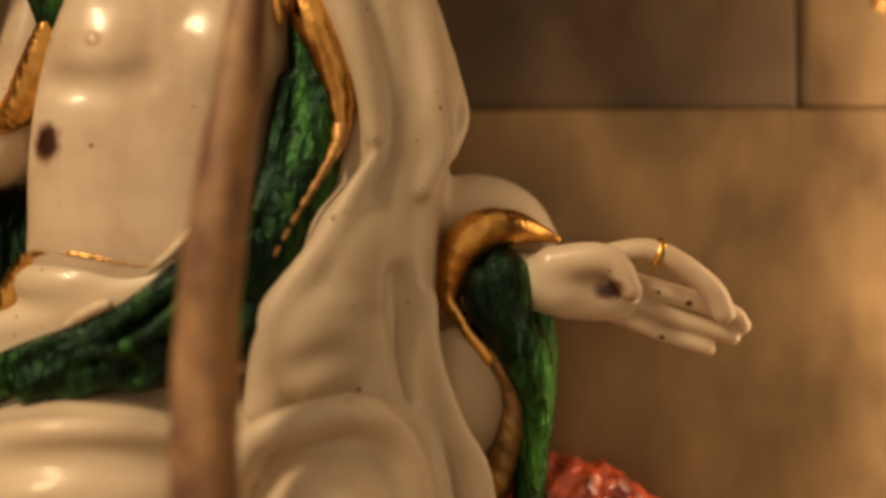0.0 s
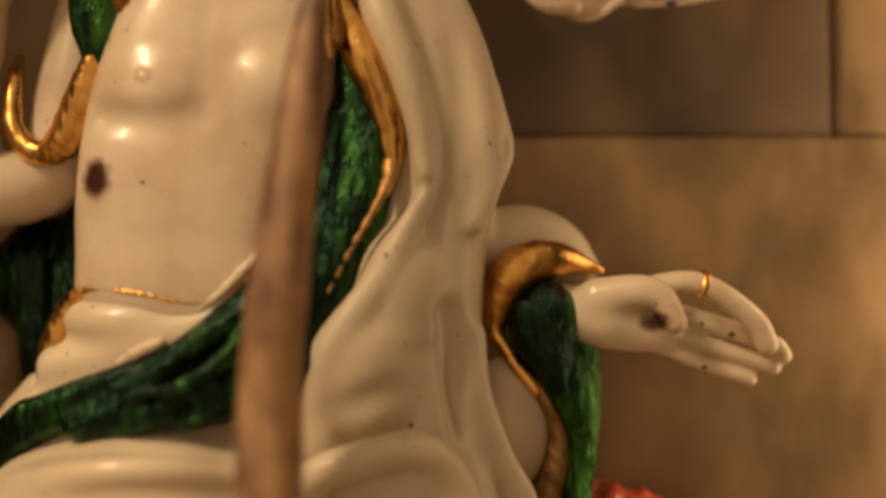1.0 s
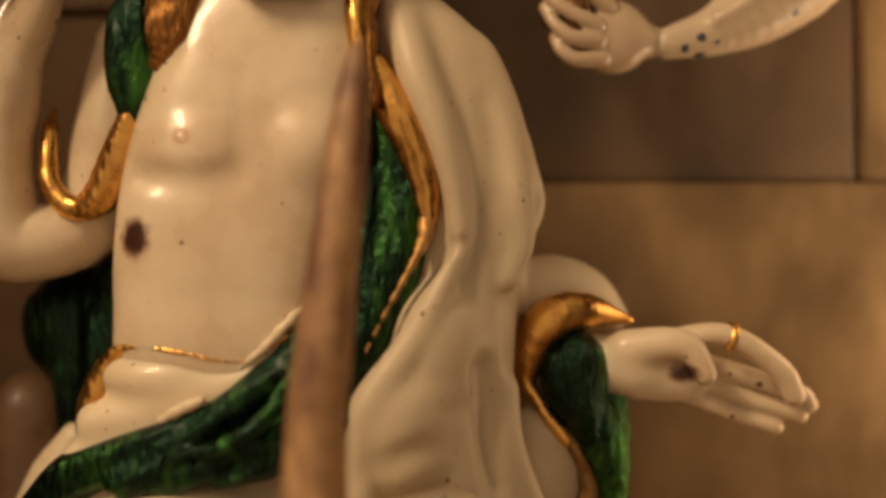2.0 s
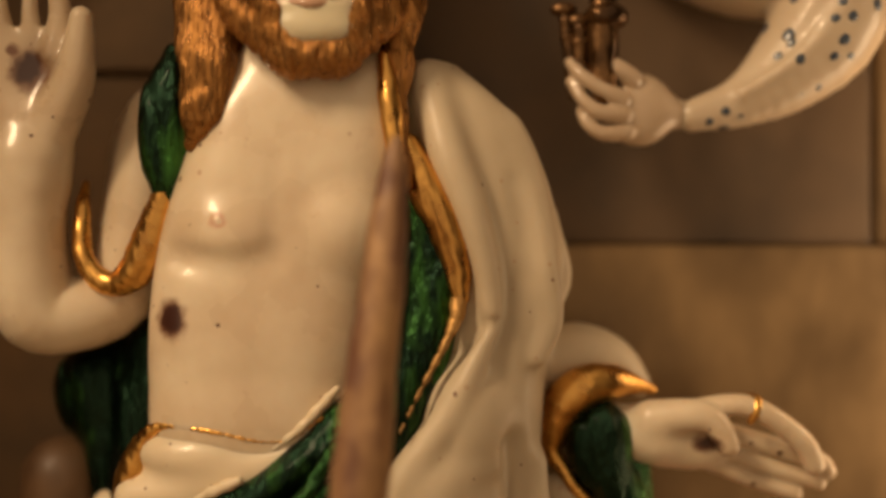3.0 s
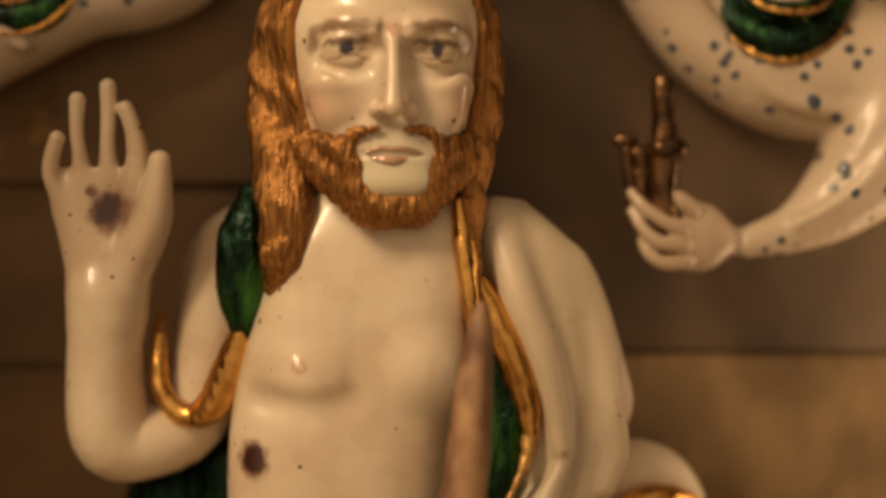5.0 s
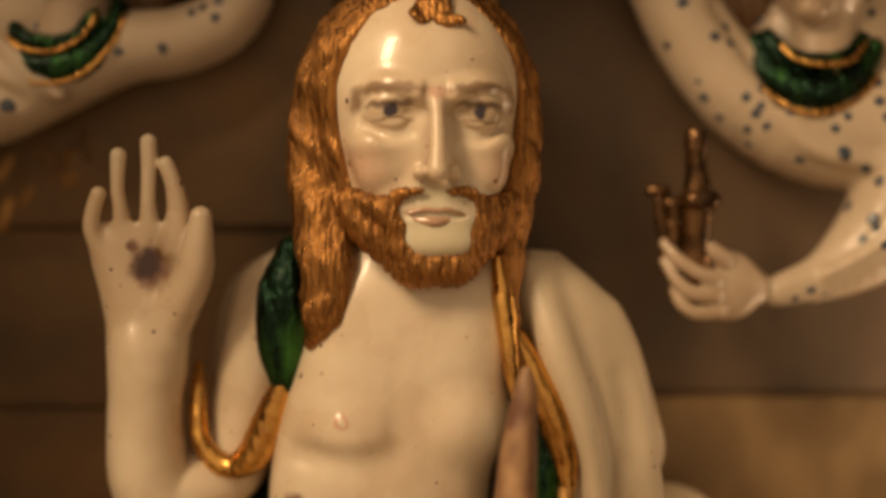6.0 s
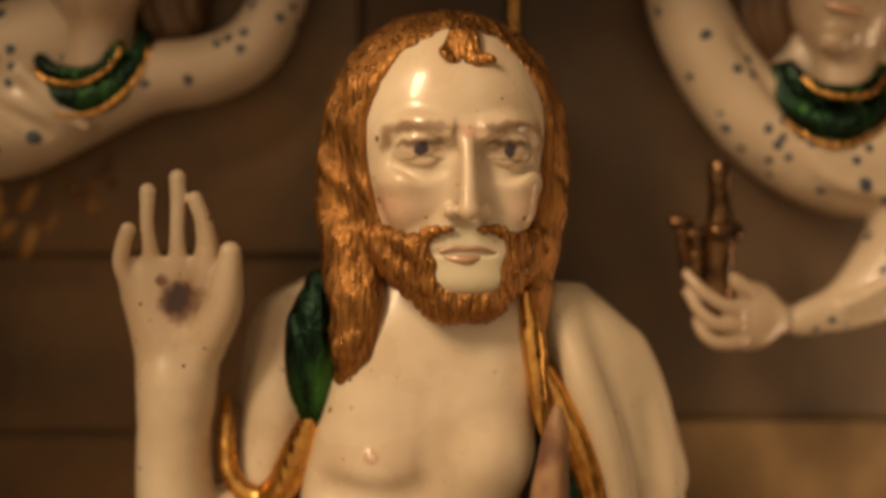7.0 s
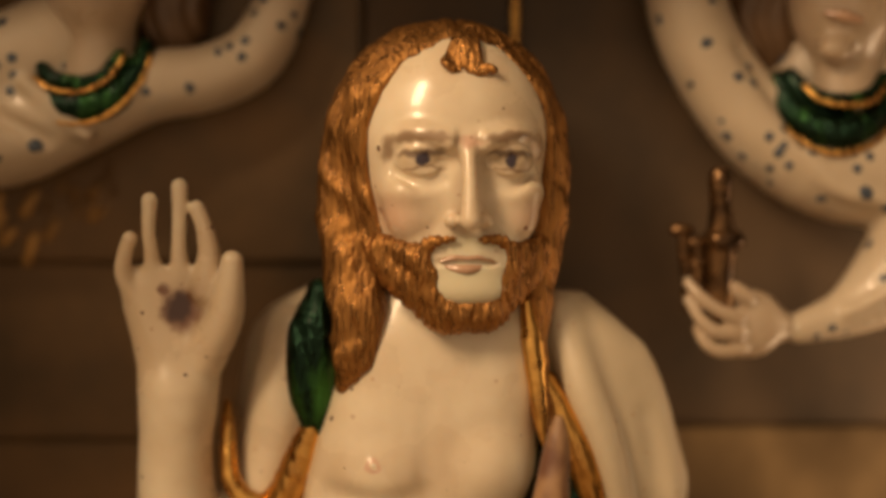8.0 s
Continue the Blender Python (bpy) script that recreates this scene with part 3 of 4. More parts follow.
    s.chain((-17.6, 52.2, 60.2, 0.7), (-19.1, 52.0, 57.2, 0.95), (-19.45, 51.7, 53.8, 1.05), (-19.0, 51.2, 51.0, 1.2), (-18.5, 50.6, 48.5, 1.3), (-18.5, 50.3, 46.1, 1.1), (-19.0, 50.3, 44.4, 0.5), k=0.7)
    s.chain((-17.7, 50.6, 50.6, 0.6), (-17.6, 50.1, 48.0, 0.7), (-17.8, 49.95, 46.0, 0.5), (-18.4, 49.95, 44.9, 0.3), k=0.35)
    s.chain((-9.7, 52.2, 60.2, 0.7), (-8.4, 51.8, 57.2, 0.85), (-8.3, 51.5, 53.5, 0.9), (-8.9, 51.1, 50.0, 0.85), (-9.2, 50.9, 47.0, 0.75), (-9.0, 50.4, 44.5, 0.6), (-8.7, 49.9, 42.3, 0.5), k=0.7)
    for n in range(7):
        f = n / 6
        s.chain(at(0.1 + 0.5 * f, 2.0, 6.9, 0.2), at(-0.6 + 1.25 * f, 2.95, 6.0, 0.23), at(-0.95 + 1.6 * f, 3.5, 5.25 - 0.3 * f, 0.22), at(-1.0 + 2.2 * f, 3.78, 4.95 - 0.45 * math.sin(2.6 * f), 0.17),
                at(-0.85 + 2.2 * f, 3.85, 4.75 - 0.3 * math.sin(2.6 * f), 0.1), k=0.05)

    def strands(x, y, z):
        around = np.arctan2(x + 13.5, 54.5 - y)
        return 0.06 * np.sin(2.3 * z + 1.6 * np.sin(5 * around) + 9 * around) + 0.045 * np.sin(27 * around + 2.6 * np.sin(1.15 * z) + 1.2 * np.sin(2.1 * z + x)) + 0.016 * np.sin(97 * around + 3.5 * np.sin(0.9 * z + 1))

    out.append(skinned(s, HAIR, strands))
    s = Solid(0.1)
    for m in (-1, 1):
        s.chain(at(4.75 * m, 0.7, -2.6, 0.35), at(4.3 * m, 1.4, -3.9, 0.65), at(3.4 * m, 2.2, -5.0, 1.0), at(2.2 * m, 2.9, -6.1, 1.05), at(0.9 * m, 3.2, -7.0, 1.1), k=0.7)
        s.chain(at(3.9 * m, 2.25, -3.8, 0.36), at(2.9 * m, 3.1, -4.05, 0.4), at(2.0 * m, 3.95, -3.95, 0.26), k=0.5)
        s.chain(at(3.9 * m, 2.3, -4.0, 0.45), at(2.8 * m, 3.2, -4.45, 0.55), at(2.05 * m, 3.75, -5.1, 0.55), at(1.6 * m, 3.7, -6.0, 0.6), k=0.5)
        s.chain(at(0.6 * m, 4.62, -3.5, 0.14), at(1.4 * m, 4.38, -3.55, 0.27), at(1.95 * m, 4.12, -3.85, 0.32), at(2.15 * m, 3.95, -4.6, 0.42), at(2.0 * m, 3.8, -5.3, 0.5), k=0.4)
    s.chain(at(-1.1, 3.1, -7.2, 0.95), at(0, 3.3, -7.3, 0.95), at(1.3, 3.1, -7.2, 0.9), k=0.6)
    s.egg(at(0.05, 4.9, -5.35), (1.55, 1.6, 1.1), k=0.25, cut=True)
    curls = lambda x, y, z: 0.05 * np.sin(8.5 * x + 2.2 * np.sin(1.3 * z) + 2.6 * z * np.tanh(x + 13)) + 0.022 * np.sin(17 * x + 2.4 * np.sin(1.1 * z)) + 0.035 * np.sin(3.1 * x + 4.6 * z)
    out.append(skinned(s, HAIR, curls))
    # white mantle over the lowered arm's shoulder, and the lap
    s = Solid(0.2)
    s.loft((3, -6, 54, 8, 6), (20, -5.2, 54.6, 5.0, 4.6), (26, -5.6, 54.8, 3.8, 4.4), (30, -5.1, 54.8, 3.5, 4.2), (34, -4.6, 54.8, 3.2, 3.9), (37, -4.0, 54.7, 3.2, 3.7), (40, -4.1, 54.6, 3.5, 3.6),
           (43, -5.0, 54.4, 3.65, 3.3), (45.5, -5.8, 54.2, 3.4, 2.9), (47.6, -6.7, 54.0, 2.4, 2.2), (48.8, -7.4, 54.0, 1.2, 1.2), k=0.8)
    s.chain((-7.6, 52.4, 47.8, 0.9), (-6.6, 50.9, 44.2, 1.0), (-5.6, 50.5, 41.6, 0.85), (-4.8, 50.5, 38.9, 0.65), (-4.3, 50.6, 36.2, 0.45), k=0.9)
    s.chain((-3.6, 53.6, 45.4, 0.6), (-2.9, 52.7, 43.3, 0.65), (-2.15, 52.1, 40.9, 0.6), (-1.65, 51.8, 38.4, 0.55), (-1.3, 51.7, 35.8, 0.55), (-1.9, 51.5, 33.8, 0.3), k=1.0)
    s.chain((-1.4, 54.6, 40.9, 0.5), (-0.55, 54.6, 38.1, 0.5), (-1.1, 54.4, 36.2, 0.5), k=0.5)
    s.chain((-3.1, 50.9, 42.5, 0.25), (-2.6, 50.5, 39.0, 0.5), (-3.0, 50.3, 36.2, 0.55), (-3.5, 50.1, 34.0, 0.5), (-3.8, 50.0, 31.5, 0.45), (-4.0, 50.0, 29.4, 0.25), k=0.9, cut=True)
    s.egg((-5.7, 51.3, 30.4), (2.3, 1.7, 3.3), k=0.7)
    s.egg((-7.4, 50.8, 26.6), (2.6, 2.0, 3.2), k=1.0)
    s.chain((-4.3, 50.7, 35.3, 0.3), (-5.0, 50.4, 34.0, 0.5), (-5.7, 50.2, 32.6, 0.65), (-6.7, 50.1, 30.8, 0.75), (-8.0, 50.0, 28.9, 0.9), (-8.9, 50.0, 27.2, 1.0), (-9.2, 50.2, 23.5, 1.1), k=0.45)
    s.chain((-3.6, 51.3, 28.7, 0.4), (-5.6, 50.3, 28.4, 0.35), (-8.0, 49.9, 27.0, 0.3), k=0.7)
    s.chain((-9.7, 48.2, 24.5, 0.25), (-7.9, 48.4, 25.2, 0.45), (-5.9, 48.8, 25.9, 0.5), (-4.0, 49.6, 26.3, 0.3), k=0.9, cut=True)
    s.chain((-3.4, 51.1, 29.6, 0.3), (-3.1, 51.4, 27.0, 0.45), (-2.7, 51.4, 24.0, 0.35), k=1.2, cut=True)
    s.chain((-2.0, 52.7, 28.4, 0.4), (-1.8, 52.4, 25.8, 0.55), (-0.6, 52.6, 22.6, 0.55), (0.6, 52.9, 20.0, 0.65), (1.0, 52.9, 15.0, 0.8), k=1.1)
    s.egg((-0.3, 55.6, 24.0), (2.2, 1.4, 3.6), k=0.4)
    s.chain((-1.8, 56.4, 33.2, 1.7), (0.4, 57.0, 33.4, 1.9), (2.2, 57.2, 33.0, 1.55), (3.7, 57.0, 32.0, 0.8), k=0.7)
    out.append(skinned(s, MANTLE))
    s = Solid(0.2)
    s.egg((-17.4, 51.7, 18.8), (7.0, 6.3, 5.8), k=1.0)
    s.loft((3, -16, 54, 8, 6), (16, -16.2, 54.5, 7.0, 5.0), (26, -16.2, 55, 6.2, 4.6), k=1.0)
    s.egg((-11.2, 51.4, 21.0), (3.0, 2.6, 3.2), k=1.5)
    s.egg((-22.0, 52.2, 18.6), (4.2, 4.8, 4.8), k=1.2)
    s.chain((-22.5, 48.9, 21.6, 0.6), (-19.0, 46.9, 22.5, 0.7), (-15.5, 46.8, 22.7, 0.6), (-12.6, 48.4, 22.2, 0.5), k=0.8)
    s.chain((-21.5, 46.4, 20.9, 0.3), (-18.5, 45.7, 21.3, 0.4), (-15.5, 45.7, 21.4, 0.4), (-12.6, 47.0, 21.0, 0.3), k=0.8, cut=True)
    s.egg((-17.8, 51.7, 29.0), (4.3, 2.75, 1.75), k=0.6, turn=(0, 4, 0))
    s.chain((-21.7, 51.1, 26.9, 1.25), (-18.4, 50.3, 27.6, 1.1), (-15.6, 49.9, 28.6, 0.9), (-13.6, 49.8, 29.6, 0.6), k=0.7)
    s.chain((-22.4, 51.4, 24.8, 1.4), (-18.6, 50.4, 25.8, 1.2), k=0.8)
    out.append(skinned(s, ROBE))
    s = Solid(0.12)
    s.chain((-14.7, 49.3, 29.7, 0.16), (-13.6, 49.15, 30.55, 0.22), (-12.6, 49.15, 31.6, 0.26), (-11.8, 49.3, 32.5, 0.2), k=0.2)
    s.chain((-18.4, 49.3, 27.2, 0.2), (-17.4, 48.9, 27.75, 0.3), (-16.4, 48.8, 28.2, 0.25), k=0.3)
    out.append(skinned(s, ROBE, lambda x, y, z: 0.03 * np.sin(6 * x + 4 * z)))
    # knee, in the lit copy of the enamel to brighten it
    s = Solid(0.18)
    s.loft((3, -6.2, 52.5, 5.0, 4.2), (18, -6.2, 52.0, 4.6, 3.6), (22.5, -6.2, 51.4, 3.9, 2.6), k=1.0)
    s.egg((-6.0, 49.6, 15.9), (3.1, 4.6, 5.7), k=1.3)
    s.chain((-10.0, 48.7, 20.8, 0.8), (-9.1, 48.2, 22.3, 0.8), (-7.2, 48.1, 23.0, 0.85), (-4.6, 48.6, 23.5, 0.85), (-2.9, 49.7, 22.0, 0.8), (-2.2, 50.4, 19.0, 0.9), (-2.2, 51.0, 15.0, 0.9), k=0.7)
    out.append(skinned(s, ROBE))
    # sleeve and shoulder cloth of the raised arm
    s = Solid(0.2)
    s.chain((-20.6, 56.2, 47.2, 1.8), (-23.0, 57.0, 45.6, 1.8), (-24.2, 57.4, 42.0, 1.4), k=0.8)
    out.append(skinned(s, MANTLE))
    # green lining and sash
    ribs = lambda x, y, z: 0.07 * np.sin(3.2 * x + 1.5 * np.sin(0.4 * z)) + 0.025 * np.sin(8 * x + 3 * y + 1.5 * np.sin(0.8 * z))
    s = Solid(0.16)
    s.chain((-8.4, 52.4, 43.0, 0.9), (-7.4, 52.3, 40.5, 1.5), (-7.3, 52.2, 37.5, 1.7), (-7.9, 51.8, 34.5, 1.7), (-9.0, 51.2, 31.5, 1.6), (-10.4, 50.6, 29.3, 1.5), k=0.6)
    s.chain((-8.8, 51.2, 39.0, 0.5), (-9.2, 50.8, 35.0, 0.6), (-10.0, 50.0, 31.0, 0.7), k=0.4)
    out.append(skinned(s, GREEN, ribs))
    s = Solid(0.16)
    s.chain((-10.4, 50.2, 32.0, 1.0), (-12.4, 49.6, 29.9, 1.0), (-14.3, 49.3, 28.3, 1.0), (-16.6, 49.3, 26.7, 1.0), (-19.6, 49.6, 25.6, 1.05), (-23.2, 50.7, 24.1, 1.05), (-25.2, 51.6, 21.8, 1.1), (-26.4, 52.2, 17.5, 1.3), k=0.6)
    s.chain((-10.4, 50.6, 27.4, 1.6), (-13.0, 49.7, 26.0, 1.5), (-16.5, 48.9, 25.1, 1.0), (-20.0, 49.2, 24.3, 0.8), k=0.6)
    s.chain((-10.8, 48.6, 31.0, 0.3), (-12.2, 48.2, 29.0, 0.4), (-13.6, 47.8, 27.2, 0.42), (-15.2, 47.7, 26.3, 0.35), (-17.5, 48.0, 25.6, 0.25), k=0.25)
    s.chain((-12.0, 48.0, 25.8, 0.4), (-14.8, 48.0, 25.2, 0.4), k=0.5, cut=True)
    s.egg((-22.8, 51.4, 24.4), (1.6, 1.4, 1.2), k=0.6)
    out.append(skinned(s, GREEN, lambda x, y, z: 0.07 * np.sin(3.4 * z - 2 * x + 1.5 * np.sin(0.6 * x)) + 0.025 * np.sin(8 * z - 4 * x)))
    s = Solid(0.16)
    s.chain((-20.3, 52.4, 48.7, 0.9), (-20.6, 52.0, 47.0, 1.3), (-20.8, 51.8, 44.6, 1.3), (-20.6, 51.6, 42.6, 0.9), (-20.6, 51.5, 41.4, 0.4), k=0.5)
    out.append(skinned(s, GREEN, ribs))
    s = Solid(0.22)
    s.egg((-24.6, 57.4, 31.4), (3.8, 1.8, 3.4), k=0.8)
    s.chain((-22.5, 56.5, 34.0, 1.6), (-22.8, 56.0, 29.0, 1.8), (-23.5, 56.0, 24.0, 1.6), k=0.8)
    s.chain((-26.0, 57.0, 32.0, 1.4), (-24.8, 56.8, 26.0, 1.2), k=0.8)
    out.append(skinned(s, GREEN, ribs))
    s = Solid(0.16)
    s.egg((1.45, 54.65, 29.2), (1.75, 1.4, 2.15), k=0.7, turn=(0, 10, 0))
    s.chain((1.8, 54.7, 27.6, 1.45), (3.0, 55.0, 25.2, 1.25), (3.3, 55.3, 22.8, 1.0), (3.1, 55.5, 20.0, 0.95), (3.0, 55.6, 15.0, 0.95), k=0.6)
    s.chain((3.3, 56.0, 28.2, 0.95), (3.7, 56.3, 25.6, 0.85), (3.6, 56.3, 23.2, 0.8), (2.9, 56.2, 20.4, 0.9), k=0.3)
    out.append(skinned(s, GREEN, ribs))
    # gold borders
    s = Solid(0.14)
    s.chain((-0.6, 54.9, 27.9, 0.3), (-1.1, 55.1, 28.8, 0.65), (-0.8, 54.8, 30.3, 1.0), (-0.25, 54.6, 31.4, 1.15), (0.8, 54.6, 32.15, 1.12), (2.1, 54.9, 32.3, 0.92), (3.4, 55.4, 32.1, 0.5),
            (4.4, 55.7, 31.8, 0.22), k=0.5)
    s.chain((-0.9, 54.8, 28.4, 0.3), (0.0, 54.5, 27.0, 0.34), (1.1, 54.5, 25.7, 0.36), k=0.4)
    out.append(skinned(s, GOLD, lambda x, y, z: 0.02 * np.sin(5 * x + 3 * z) * np.sin(4 * z)))
    beads = lambda x, y, z: 0.012 * np.sin(5 * z + 4 * x) + 0.012 * np.sin(13 * x + 3 * z)
    s = Solid(0.12)
    s.chain((-9.7, 50.3, 48.6, 0.3), (-9.4, 49.95, 46.6, 0.55), (-9.15, 49.85, 44.6, 0.5), (-8.95, 49.7, 42.8, 0.38), (-8.8, 49.6, 41.4, 0.15), k=0.3)
    s.chain((-8.6, 51.2, 44.3, 0.7), (-7.6, 51.0, 42.2, 0.98), (-6.7, 51.0, 40.5, 1.0), (-6.15, 51.0, 38.6, 0.82), (-5.95, 50.8, 36.9, 0.5), k=0.3)
    s.chain((-25.6, 54.2, 42.6, 0.2), (-25.4, 53.2, 41.2, 0.4), (-25.2, 52.7, 39.0, 0.5), (-24.5, 52.6, 37.8, 0.6), (-23.4, 52.5, 37.4, 0.68), (-22.3, 52.2, 38.1, 0.9), (-21.5, 52.0, 39.6, 0.98), (-20.9, 51.7, 41.3, 0.75), (-20.3, 51.2, 42.8, 0.35), k=0.3)
    s.chain((-22.3, 51.9, 24.8, 0.8), (-22.2, 51.5, 27.3, 0.95), (-21.6, 51.1, 29.1, 0.8), (-20.6, 50.2, 30.5, 0.26), (-18.0, 49.25, 30.5, 0.14), (-16.4, 49.08, 30.2, 0.1), (-15.0, 49.12, 30.0, 0.08), (-13.8, 49.2, 30.2, 0.08), (-12.4, 49.1, 31.2, 0.1), k=0.25)
    out.append(skinned(s, GOLD, beads))
    # the same borders where the gilding is rubbed
    s = Solid(0.12)
    s.chain((-5.95, 50.8, 37.1, 0.47), (-6.1, 50.5, 35.9, 0.38), (-6.6, 50.05, 34.7, 0.22), (-7.8, 49.5, 32.4, 0.13), (-8.8, 49.15, 30.4, 0.08), k=0.3)
    s.chain((0.4, 54.4, 26.5, 0.2), (1.5, 54.6, 25.4, 0.4), (2.2, 54.9, 23.6, 0.5), (2.1, 55.0, 21.8, 0.66), (1.3, 55.1, 19.4, 0.75), k=0.3)
    out.append(skinned(s, GILT, lambda x, y, z: 0.03 * np.sin(6 * z + 4 * x) + 0.02 * np.sin(15 * x + 9 * z)))
    return out


tagged(mesh_of("statue", seated_statue()), "seated white enamel statue with gold hair and a green-lined mantle", "statue")


# ---- the dry thorn standing before the statue ----
def thorn():
    s = Solid(0.14)
    s.chain((-10.2, 43.4, 0.5, 1.7), (-10.2, 43.5, 20.5, 1.42), (-10.25, 43.6, 27.0, 1.3), (-9.95, 43.7, 31.4, 1.2), (-9.4, 44.0, 36.5, 1.0), (-9.0, 44.3, 40.5, 0.82), (-8.8, 44.45, 42.6, 0.62), (-8.7, 44.5, 43.8, 0.3), k=0.5)
    knots = lambda x, y, z: 0.03 * np.sin(0.9 * z + 2 * x) + 0.03 * np.sin(4 * x + 0.5 * z) + 0.015 * np.sin(3 * y + 2.3 * z)
    return [skinned(s, THORN, knots)]


tagged(mesh_of("thorn", thorn()), "dry reddish-brown thorn standing upright before the statue", "thorn")


# ---- hovering angel statues ----
def dotted(s, spots):
    out = []
    for x, z, r in spots:
        y = s.front(x, z)
        if y and y[0] < 60.3:
            out.append((*pebble((x, y[0] + 0.02, z), (r, r, 0.06), y[1], 0.06, x), BLUE))
    return out


def spots_over(x0, x1, z0, z1, step, rng):
    """Single dots and groups of three, spread unevenly."""
    spots = []
    for i in range(int((x1 - x0) / step)):
        for j in range(int((z1 - z0) / step)):
            x, z = x0 + (i + rng.uniform(0.1, 0.9)) * step, z0 + (j + rng.uniform(0.1, 0.9)) * step
            if rng.random() < 0.5:
                spots.append((x, z, rng.uniform(0.32, 0.43)))
            else:
                a = rng.uniform(0, 6.3)
                spots += [(x + 0.55 * math.cos(a + n * 2.1), z + 0.55 * math.sin(a + n * 2.1), rng.uniform(0.24, 0.33)) for n in range(3)]
    return spots


def angel_holding():
    rng, out = random.Random(4), []
    s = Solid(0.2)
    s.chain((-0.2, 59.2, 70.0, 2.2), (0.4, 58.9, 65.0, 2.3), (2.4, 58.7, 60.8, 2.4), (5.8, 58.7, 57.2, 2.7), (10.0, 58.6, 55.6, 3.2), (15.0, 58.6, 56.0, 3.5), k=1.0)
    s.egg((10.5, 59.5, 60.5), (5.0, 2.6, 5.5), k=1.0)
    s.chain((15.0, 57.6, 57.0, 2.6), (14.2, 57.0, 52.0, 3.0), (12.0, 56.8, 49.2, 2.3), (9.4, 56.5, 47.4, 1.4), (6.5, 56.2, 46.5, 0.85), k=0.8)
    s.chain((5.2, 57.0, 59.6, 0.4), (8.0, 56.0, 54.8, 0.4), (12.5, 55.8, 53.6, 0.4), k=0.7)
    s.chain((15.2, 54.4, 53.4, 0.4), (12.4, 54.5, 49.8, 0.4), (9.0, 55.1, 47.6, 0.25), k=0.6)
    s.chain((13.6, 53.8, 53.2, 0.25), (11.2, 54.3, 50.0, 0.25), (9.2, 54.8, 48.4, 0.2), k=0.5, cut=True)
    s.chain((3.0, 56.6, 62.4, 0.3), (6.6, 56.2, 57.0, 0.3), k=0.6, cut=True)
    s.build()
    out.append((*s.skin(), ANGEL_ROBE))
    out += dotted(s, spots_over(-3, 18, 45.6, 70, 2.3, rng))
    s = Solid(0.14)
    s.egg((3.6, 56.0, 46.8), (2.0, 1.2, 1.95), k=0.5, turn=(0, 12, 0))
    s.chain((6.4, 56.3, 46.5, 0.7), (4.6, 56.2, 46.8, 1.0), k=0.5)
    s.chain((3.2, 55.2, 48.3, 0.55), (2.3, 54.9, 48.9, 0.47), (1.3, 55.3, 49.4, 0.36), k=0.14)
    s.chain((2.6, 55.0, 47.2, 0.52), (1.5, 54.7, 47.7, 0.43), (0.5, 54.8, 48.4, 0.38), (-0.1, 55.3, 49.2, 0.33), k=0.14)
    s.chain((2.7, 55.0, 46.4, 0.5), (1.4, 54.7, 46.5, 0.42), (0.5, 54.8, 47.2, 0.36), (-0.05, 55.3, 48.2, 0.33), k=0.14)
    s.chain((2.9, 55.2, 45.5, 0.48), (1.6, 54.9, 45.4, 0.41), (0.8, 54.9, 45.9, 0.36), (0.5, 55.2, 46.6, 0.33), k=0.14)
    s.egg((9.0, 57.4, 66.0), (3.2, 2.8, 4.7), k=0.6)
    s.egg((7.9, 55.6, 62.2), (0.9, 0.8, 0.7), k=0.7)
    s.chain((9.4, 58.2, 63.0, 2.0), (9.4, 58.2, 58.5, 2.3), k=0.6)
    s.chain((6.9, 54.8, 64.3, 0.16), (8.9, 54.5, 63.6, 0.16), k=0.3, cut=True)
    out.append(skinned(s, SKIN))
    out.append(skinned(Solid(0.1).chain((7.2, 55.0, 64.1, 0.2), (8.0, 54.65, 63.9, 0.3), (8.9, 54.7, 63.7, 0.2), k=0.2), LIP))
    s = Solid(0.14)
    s.chain((5.4, 57.4, 60.6, 0.6), (6.0, 56.9, 58.8, 0.9), (7.6, 56.4, 57.7, 1.1), (9.2, 56.4, 57.7, 1.1), (10.8, 56.8, 58.6, 0.95), (12.0, 57.2, 60.2, 0.7), k=0.4)
    s.chain((6.0, 57.2, 61.0, 0.4), (6.8, 56.5, 59.8, 0.5), (8.4, 56.1, 59.3, 0.55), (10.0, 56.2, 59.6, 0.5), (11.2, 56.8, 60.8, 0.4), k=0.2)
    out.append(skinned(s, GREEN, lambda x, y, z: 0.02 * np.sin(5 * x + 2 * z)))
    s = Solid(0.1)
    s.chain((6.4, 56.2, 60.2, 0.14), (7.2, 55.65, 59.4, 0.17), (8.6, 55.4, 59.1, 0.2), (10.2, 55.6, 59.4, 0.17), (11.2, 56.2, 60.4, 0.13), k=0.15)
    s.chain((5.3, 56.4, 58.0, 0.14), (7.0, 55.6, 56.7, 0.17), (8.6, 55.4, 56.5, 0.2), (10.6, 55.8, 57.2, 0.17), (12.0, 56.4, 58.6, 0.14), k=0.2)
    out.append(skinned(s, GOLD, lambda x, y, z: 0.03 * np.sin(9 * x + 4 * z)))
    s = Solid(0.2)
    s.egg((5.6, 59.8, 66.0), (2.8, 2.2, 5.0), k=0.6)
    s.egg((9.5, 60.0, 69.0), (5.0, 2.2, 4.0), k=0.6)
    out.append(skinned(s, BROWN, lambda x, y, z: 0.1 * np.sin(6 * x + 3 * np.sin(z))))
    return out


